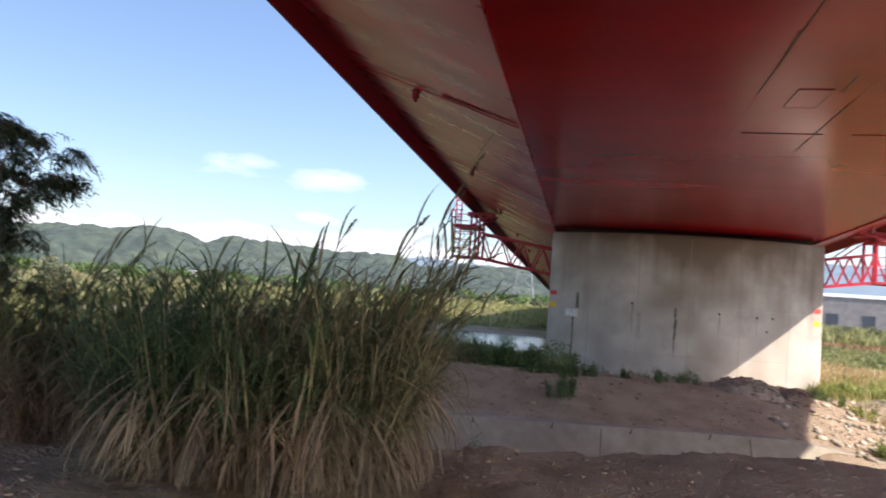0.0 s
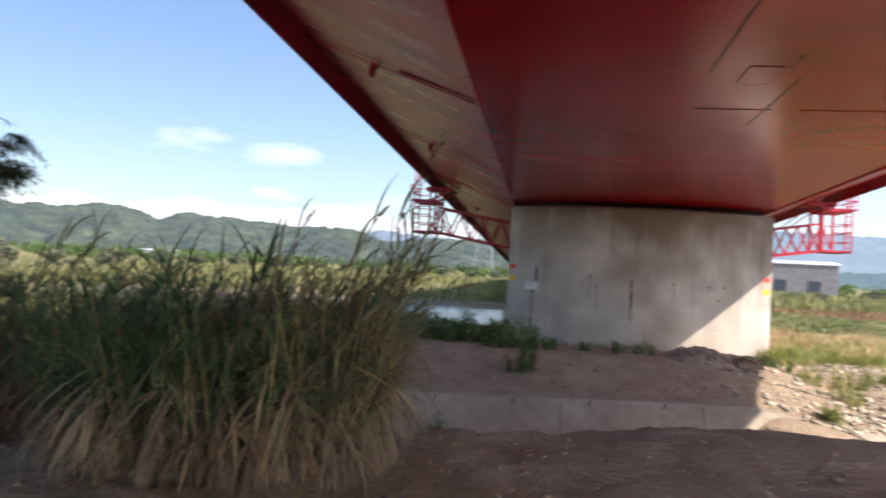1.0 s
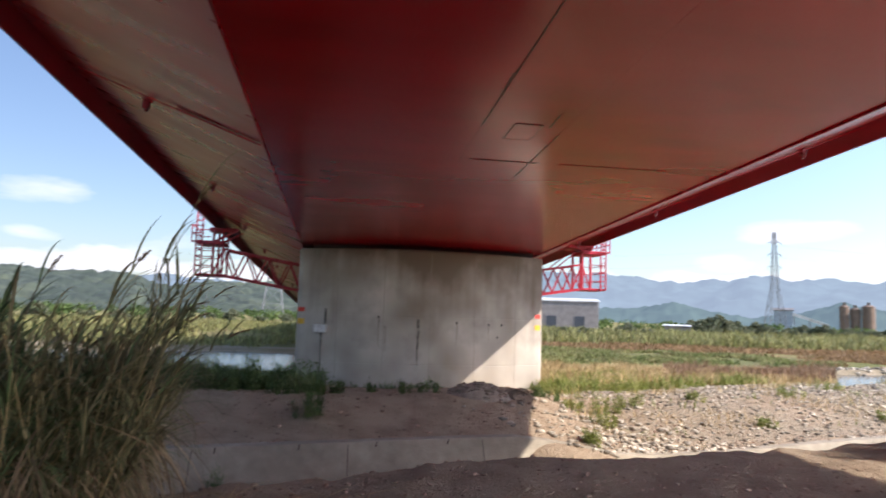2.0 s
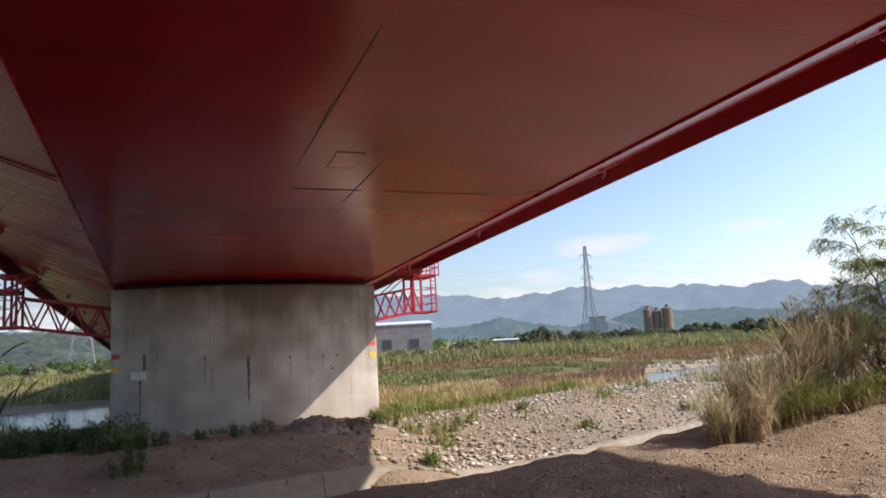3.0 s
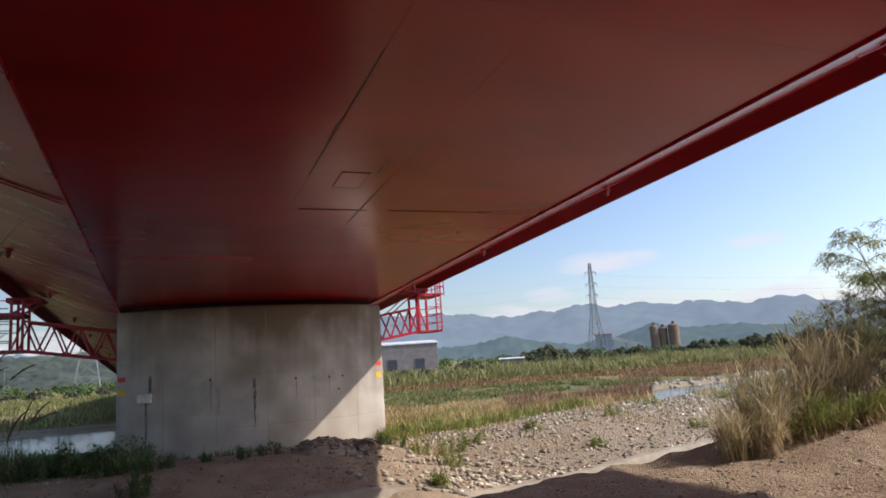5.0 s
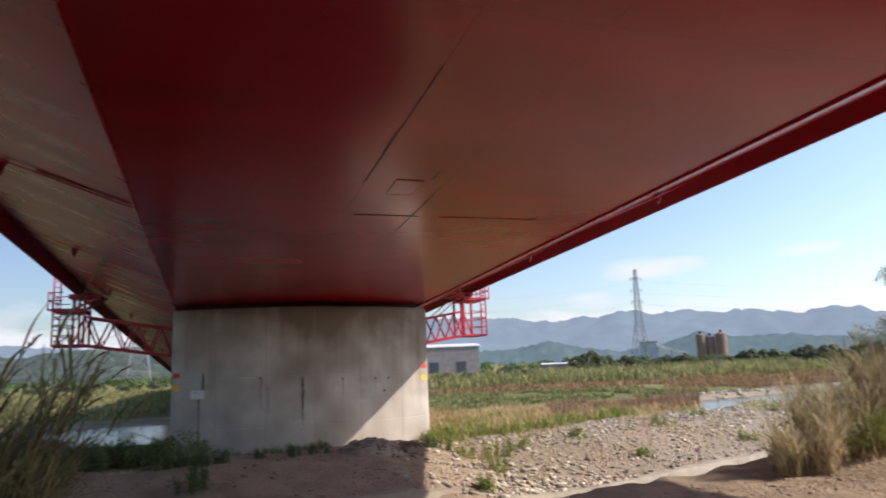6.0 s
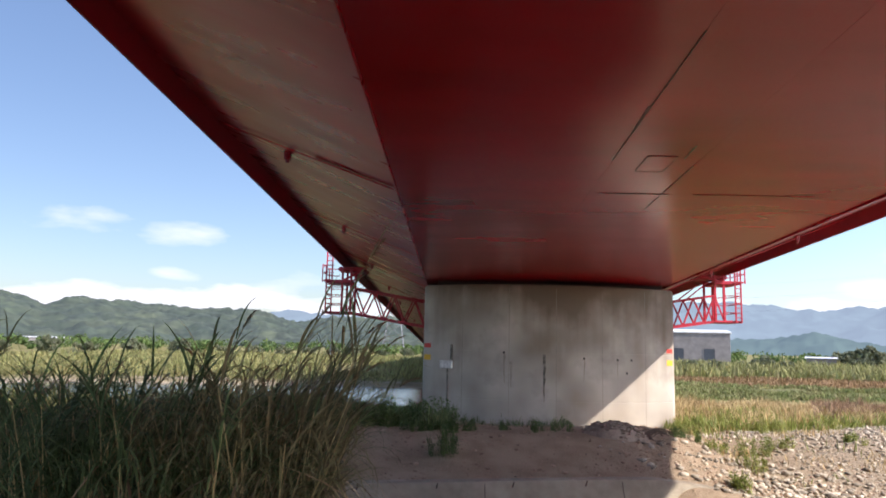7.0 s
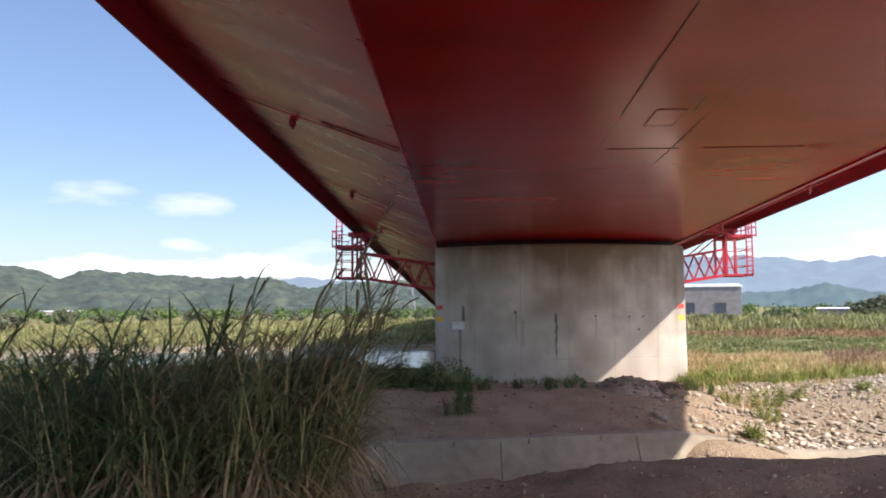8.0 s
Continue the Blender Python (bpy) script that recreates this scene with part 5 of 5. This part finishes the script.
# dry grass and green tufts on the gravel
meadow("dry_grass", 55, 15000, lambda x, y: (x > 10.8) & (y > 30.5 + 0.32 * x + 9 * (fbm(x, y, 3.5, 5) - 0.5)) & (x < 0.66 * y), (10, 34, 32, 55), 0.85, 0.05, M_STRAW, "tall straw-yellow grass beside the pier", thick=0.38)
meadow("green_tufts", 56, 5200, lambda x, y: (x > 10.2) & (y > 28 + 0.25 * x), (10, 24, 30, 46), 0.8, 0.05, M_WEED, "green weed tufts in the gravel", lean=0.6, droop=1.3, thick=0.56, clump=1.8, category="weed")
meadow("gravel_grass", 57, 3200, lambda x, y: (y > wall_y(x) + 2) & (x > 8), (8, 36, 20, 42), 0.4, 0.03, M_STRAW, "thin dry grass scattered over the gravel", thick=0.55, clump=2.2)
meadow("green_tufts", 58, 1500, lambda x, y: (y > wall_y(x) + 1.5) & (x > 9), (9, 38, 20, 42), 0.45, 0.035, M_WEED, "low green weeds among the river stones", lean=0.6, droop=1.3, thick=0.66, clump=1.6, category="weed")
# bands over the plain: russet reeds, wet green marsh, brown strip, tall far grass
meadow("brown_reeds", 71, 13000, lambda x, y: (y > 40.5 + 10 * (fbm(x, y, 3.0, 6) - 0.5)) & (y < 52) & (x > 0.5 * y) & (x < 0.815 * y - 1.5), (18, 42, 38, 52), 1.05, 0.06, M_RUSSET, "russet-brown reed clumps by the river", thick=0.44, clump=3.5)
meadow("marsh_grass", 80, 6000, lambda x, y: (x > 0.48 * y) & (x < 0.8 * y), (18, 42, 39, 54), 0.7, 0.06, M_STRAW, "pale grass among the russet reeds", thick=0.5, clump=2.6)
meadow("dry_grass", 81, 6000, lambda x, y: (y < 41.5 + 0.685 * (x - 36)) & (y > 34 + 0.55 * (x - 30)), (32, 62, 36, 62), 0.7, 0.06, M_PALEREED, "pale grass along the river's near shore", thick=0.42, clump=4)
meadow("green_rushes", 73, 26000, lambda x, y: (y > 59 + 0.05 * x) & (y < 88 - 0.12 * x) & (x < 0.8 * y), (10, 62, 58, 90), 0.5, 0.13, M_MARSH, "green rushes along the wet strip", thick=0.38, clump=6)
meadow("dry_grass", 72, 9000, lambda x, y: (y > 60 + 0.2 * (x - 47)) & (x > 0.72 * y), (44, 120, 58, 84), 0.6, 0.1, M_BROWN, "brown grass behind the river's far shore", thick=0.45, clump=8)
meadow("brown_grass", 74, 26000, lambda x, y: (y > 86 - 0.12 * x) & (y < 106), (14, 170, 64, 108), 0.6, 0.16, M_BROWN, "reddish-brown grass strip across the plain", thick=0.34, clump=12)
meadow("tall_grass", 75, 36000, lambda x, y: (y > 102) & (y < 170), (20, 260, 100, 172), 2.2, 0.26, M_MEADOW, "tall yellow-green grass belt before the trees", thick=0.33, clump=14)
meadow("dry_grass", 76, 20000, lambda x, y: (y > 78 + 0.1 * x), (-70, 14, 76, 190), 1.1, 0.15, M_MEADOW, "yellow-green grass across the river", thick=0.42, clump=10)
meadow("green_rushes", 77, 9000, lambda x, y: y > 90, (-90, 14, 88, 210), 1.2, 0.2, M_MEADOW, "green grass patches across the river", thick=0.55, clump=12)
meadow("field_grass", 78, 26000, lambda x, y: (y > 10 - 0.4 * x) & (x < -8), (-75, -8, 12, 75), 1.25, 0.07, M_MEADOW, "tall yellow-green grass of the open field", thick=0.36, clump=5)
meadow("field_grass", 79, 9000, lambda x, y: (x < -6.5) & (y > 7), (-22, -6.5, 7, 20), 1.0, 0.03, M_DRY, "dry grass behind the reeds", thick=0.36, clump=3)

# ---------------------------------------------------------------- far trees
kinds = [broad_tree(91, 4.3, 3.2, 0.38), broad_tree(92, 3.5, 3.0, 0.34), broad_tree(93, 5.0, 3.5, 0.42)]
spots = []
for az, r, sc in ((28.7, 205, 1.0), (29.5, 200, 1.15), (30.2, 204, 1.25), (31.3, 210, 1.2), (32.3, 215, 1.1), (33.1, 222, 0.95), (34.0, 235, 0.9), (35.0, 230, 0.9), (36.1, 235, 0.85), (37.0, 228, 0.9),
                  (38.0, 226, 0.8), (39.0, 232, 0.75), (40.1, 236, 0.8), (41.3, 240, 1.1), (42.4, 236, 1.0), (43.6, 230, 1.2), (44.8, 232, 1.0), (46.0, 225, 1.1), (47.2, 220, 1.3), (48.5, 215, 1.5), (50.0, 212, 1.3),
                  (52, 205, 1.3), (54.5, 200, 1.2), (57, 205, 1.1), (33.6, 150, 0.55), (22.4, 150, 0.75), (23.6, 158, 0.7), (25.0, 150, 0.62), (25.6, 165, 0.5), (20.2, 140, 0.5), (18.6, 150, 0.55),
                  (-0.5, 190, 0.7), (-2.5, 200, 0.6), (-4.2, 205, 0.7), (-6.3, 200, 0.65), (-8.4, 195, 0.75), (-10.2, 205, 0.6), (-12.0, 200, 0.8), (-14.3, 190, 0.6), (-16.5, 200, 0.7), (-19.0, 210, 0.8),
                  (-22.0, 200, 0.8), (-25.5, 190, 0.9), (-28.5, 175, 0.9), (-31.0, 180, 0.8), (-34.5, 150, 0.9), (-38.0, 140, 0.9), (-42.0, 120, 0.9), (-46, 100, 1.0)):
    spots.append((az, r, sc))
rng = np.random.default_rng(61)
spots += [(27.6 + 0.75 * k + rng.uniform(-0.3, 0.3), rng.uniform(206, 240), rng.uniform(0.55, 0.95)) for k in range(31)]
for k, (az, r, sc) in enumerate(spots):
    q = polar(az, r)
    q.z = float(height(np.array(q.x), np.array(q.y))) - 0.1
    m = Matrix.Translation(q) @ pose(0, 0, 0, 0, 0, 47 * k) @ Matrix.Diagonal((sc, sc, sc, 1))
    if k < 3:
        kinds[k].matrix_basis = m
    else:
        t = copy_thing(kinds[k % 3], m)
        t.scale = (sc, sc, sc)
# the far edge of the plain is one uncounted belt of scrub
rng = np.random.default_rng(5)
az = np.concatenate([rng.uniform(16, 70, 260), rng.uniform(-60, 8, 260)])
rad = np.concatenate([rng.uniform(240, 330, 260), rng.uniform(210, 330, 260)])
cs = np.stack([rad * np.sin(np.radians(az)), rad * np.cos(np.radians(az)), np.full(520, -1.6) + rng.uniform(0, 1.5, 520)], -1)
tagged(quick("scrub_belt", *leafy_cloud(rng, cs, rng.uniform(1.2, 3.0, 520), 60, 0.6), M_LEAF), "belt of dark scrub at the edge of the plain", "scrub", kind="stuff")


# ---------------------------------------------------------------- stones and rubble
def stone_shape(seed):
    bm = bmesh.new()
    bmesh.ops.create_icosphere(bm, subdivisions=1, radius=1.0)
    rg = np.random.default_rng(seed)
    for v in bm.verts:
        v.co *= 1 + rg.uniform(-0.4, 0.25)
    vs = np.array([v.co[:] for v in bm.verts])
    fs = np.array([[v.index for v in f.verts] for f in bm.faces])
    bm.free()
    return vs, fs


SHAPES = [stone_shape(s) for s in range(6)]


def stones(name, seed, x, y, size, mat, label, flat=0.6, category="stones", lift=0.25):
    rg = np.random.default_rng(seed)
    z = height(x, y)
    vs, fs, k = [], [], 0
    for i in range(len(x)):
        sv, sf = SHAPES[i % 6]
        a = rg.uniform(0, 6.28)
        c, s = math.cos(a), math.sin(a)
        sc = size[i] * np.array([rg.uniform(0.8, 1.35), rg.uniform(0.6, 1.0), rg.uniform(0.7, 1.1) * flat])
        w = (sv * sc) @ np.array([[c, s, 0], [-s, c, 0], [0, 0, 1]]) + np.array([x[i], y[i], z[i] + size[i] * lift])
        vs.append(w), fs.append(sf + k)
        k += len(w)
    me = bpy.data.meshes.new(name)
    vs, fs = np.concatenate(vs).astype(np.float32), np.concatenate(fs).astype(np.int32)
    me.vertices.add(len(vs))
    me.vertices.foreach_set("co", vs.ravel())
    me.loops.add(fs.size)
    me.loops.foreach_set("vertex_index", fs.ravel())
    me.polygons.add(len(fs))
    me.polygons.foreach_set("loop_start", np.arange(0, fs.size, 3, dtype=np.int32))
    me.update(calc_edges=True)
    me.materials.append(mat)
    return tagged(new(name, me), label, category, kind="stuff")


rng = np.random.default_rng(9)
n = 26000
x, y = rng.uniform(6, 40, n), rng.uniform(17, 47, n)
keep = (y > wall_y(x) + 0.15) & (rng.uniform(0, 1, n) < step(7.5, 13, x)) & (y < 24 + 0.6 * x + 10 * (fbm(x, y, 3.5, 12) - 0.5))
x, y = x[keep], y[keep]
stones("river_stones", 1, x, y, 0.03 + 0.095 * rng.uniform(0, 1, len(x)) ** 4, M_STONE, "pale rounded river stones on the bank")
n = 500
x, y = rng.normal(9.2, 2.0, n), rng.normal(20.6, 1.0, n)
y = np.maximum(y, wall_y(x) - 0.1)
stones("rubble", 2, x, y, 0.05 + 0.11 * rng.uniform(0, 1, n) ** 2, M_STONE, "larger stones spilled over the ditch wall")
# the largest stones by the spill, each a piece of the ground
stone_meshes = []
for sv, sf in SHAPES:
    me = bpy.data.meshes.new("stone")
    me.from_pydata(sv.tolist(), [], sf.tolist())
    me.materials.append(M_STONE)
    stone_meshes.append(me)
rng_s = np.random.default_rng(88)
for k in range(110):
    sx, sy = rng_s.normal(9.6, 1.7), rng_s.normal(21.6, 1.6)
    if sx < 7.2 or sy < wall_y(sx) + 0.3:
        continue
    sr = 0.07 + 0.11 * rng_s.uniform(0, 1) ** 2
    ob = new("stone", stone_meshes[k % 6])
    ob.parent = ground
    ob.matrix_world = Matrix.LocRotScale((sx, sy, float(height(np.array(sx), np.array(sy))) + sr * 0.2), Euler((0, 0, rng_s.uniform(0, 6.28))), (sr * 1.25, sr * 0.85, sr * 0.65))

n = 2600
x, y = rng.uniform(-9, 9, n), rng.uniform(17.5, 34, n)
keep = y > wall_y(x) + 0.3
stones("pebbles", 3, x[keep], y[keep], 0.02 + 0.05 * rng.uniform(0, 1, keep.sum()) ** 3, M_CLOD, "small stones on the shaded earth shelf")
n = 1800
x, y = rng.uniform(-6, 14, n), rng.uniform(2.8, 8.6, n)
stones("pebbles", 4, x, y, 0.006 + 0.022 * rng.uniform(0, 1, n) ** 4, M_CLOD, "grit and clods on the dirt bank")
n = 5200
x, y = rng.uniform(-7, 14, n), rng.uniform(2.4, 9.0, n)
stones("clods", 6, x, y, 0.010 + 0.035 * rng.uniform(0, 1, n) ** 3, M_CLOD, "crumbled dirt clods on the bank", lift=0.1)
n = 3000
x, y = rng.uniform(-12, 14, n), rng.uniform(16, 34, n)
keep = y > wall_y(x) + 0.3
stones("clods", 7, x[keep], y[keep], 0.03 + 0.07 * rng.uniform(0, 1, keep.sum()) ** 3, M_CLOD, "dirt clods on the earth shelf", lift=0.1)
n = 700
x = rng.uniform(45, 110, n)
stones("shore_stones", 5, x, 60.2 + 0.2 * (x - 47) + rng.normal(0, 0.7, n), 0.12 + 0.2 * rng.uniform(0, 1, n) ** 2, M_STONE, "pale stones along the far shore")

# heap of rubble at the pier's foot, and a coil of brush beside it
M_HEAP = material("grey_rubble", (0.25, 0.20, 0.155), rough=0.95, rnd=0.4, grain=7, bump=0.3)
rng = np.random.default_rng(15)
heap = thing("rubble_heap", (4.55, 22.0, float(height(np.array(4.55), np.array(22.0))) - 0.08), "low heap of grey earth and rubble on the earth shelf", "heap")
gu, gv = np.meshgrid(np.linspace(-1, 1, 34), np.linspace(-1, 1, 20))
hz = 0.52 * np.clip(1 - gu ** 2 - gv ** 2, 0, 1) ** 0.7 * (0.6 + 0.7 * fbm(gu * 3, gv * 3, 1.0, 3)) - 0.1
i = np.arange(19)[:, None] * 34 + np.arange(33)[None, :]
quick("earth", np.stack([gu * 1.15, gv * 0.6, hz], -1).reshape(-1, 3), np.stack([i, i + 1, i + 35, i + 34], -1).reshape(-1, 4), M_HEAP, heap)
lots = []
for k in range(260):
    u, w = rng.uniform(-0.9, 0.9), rng.uniform(-0.9, 0.5)
    if u * u + w * w > 0.95:
        continue
    j = (int((w + 1) / 2 * 19), int((u + 1) / 2 * 33))
    sv, sf = SHAPES[k % 6]
    lots.append((sv * rng.uniform(0.025, 0.085) * np.array([1.2, 0.8, 0.7]) + np.array([u * 1.15, w * 0.6, hz[j] + 0.02]), np.concatenate([sf, sf[:, 2:]], 1)))
vs, fs = merge(*lots)
ob = raw("rubble", vs.tolist(), fs[:, :3].tolist(), M_HEAP, heap)
ob["kind"] = "stuff"
brush = thing("brush_coil", (5.95, 22.0, float(height(np.array(5.95), np.array(22.0))) - 0.06), "tangle of dry twigs beside the rubble heap", "brush")
bm = bmesh.new()
for k in range(44):
    r, tl, a0 = rng.uniform(0.16, 0.42), rng.uniform(-0.5, 0.5), rng.uniform(0, 3)
    pts = [Vector((r * 1.3 * math.cos(a0 + u), r * 0.5 * math.sin(a0 + u) * math.cos(tl), 0.14 + r * 0.7 * math.sin(a0 + u) * 0.9 + 0.05 * math.sin(3 * u))) for u in np.linspace(0, 2.6, 9)]
    limb(bm, pts, 0.016, 0.010, 4)
part("twigs", bm, M_BARK, brush)

# ---------------------------------------------------------------- power lines
M_WIRE = material("line_wire", (0.10, 0.10, 0.11), rough=0.6)
p0 = polar(34.3, 320)
for end in (polar(74, 520), polar(-5.35, 260)):
    for u in (0.66, 0.78, 0.9):
        for s in (-1, 1):
            side = Vector((math.cos(radians(13.7)), -math.sin(radians(13.7)), 0)) * (2.55 * s)
            a = Vector((p0.x, p0.y, -2.8 + u * 43.1 - 1.0)) + side
            z = Vector((end.x, end.y, -2.8 + u * 43.6 - 1.0)) + side
            bm = bmesh.new()
            pts = [a.lerp(z, k) - Vector((0, 0, 9.0 * 4 * k * (1 - k))) for k in np.linspace(0, 1, 17)]
            limb(bm, pts, 0.009, 0.009, 3)
            tagged(part("power_line", bm, M_WIRE), "thin dark overhead power line between pylons", "power line", "power lines")
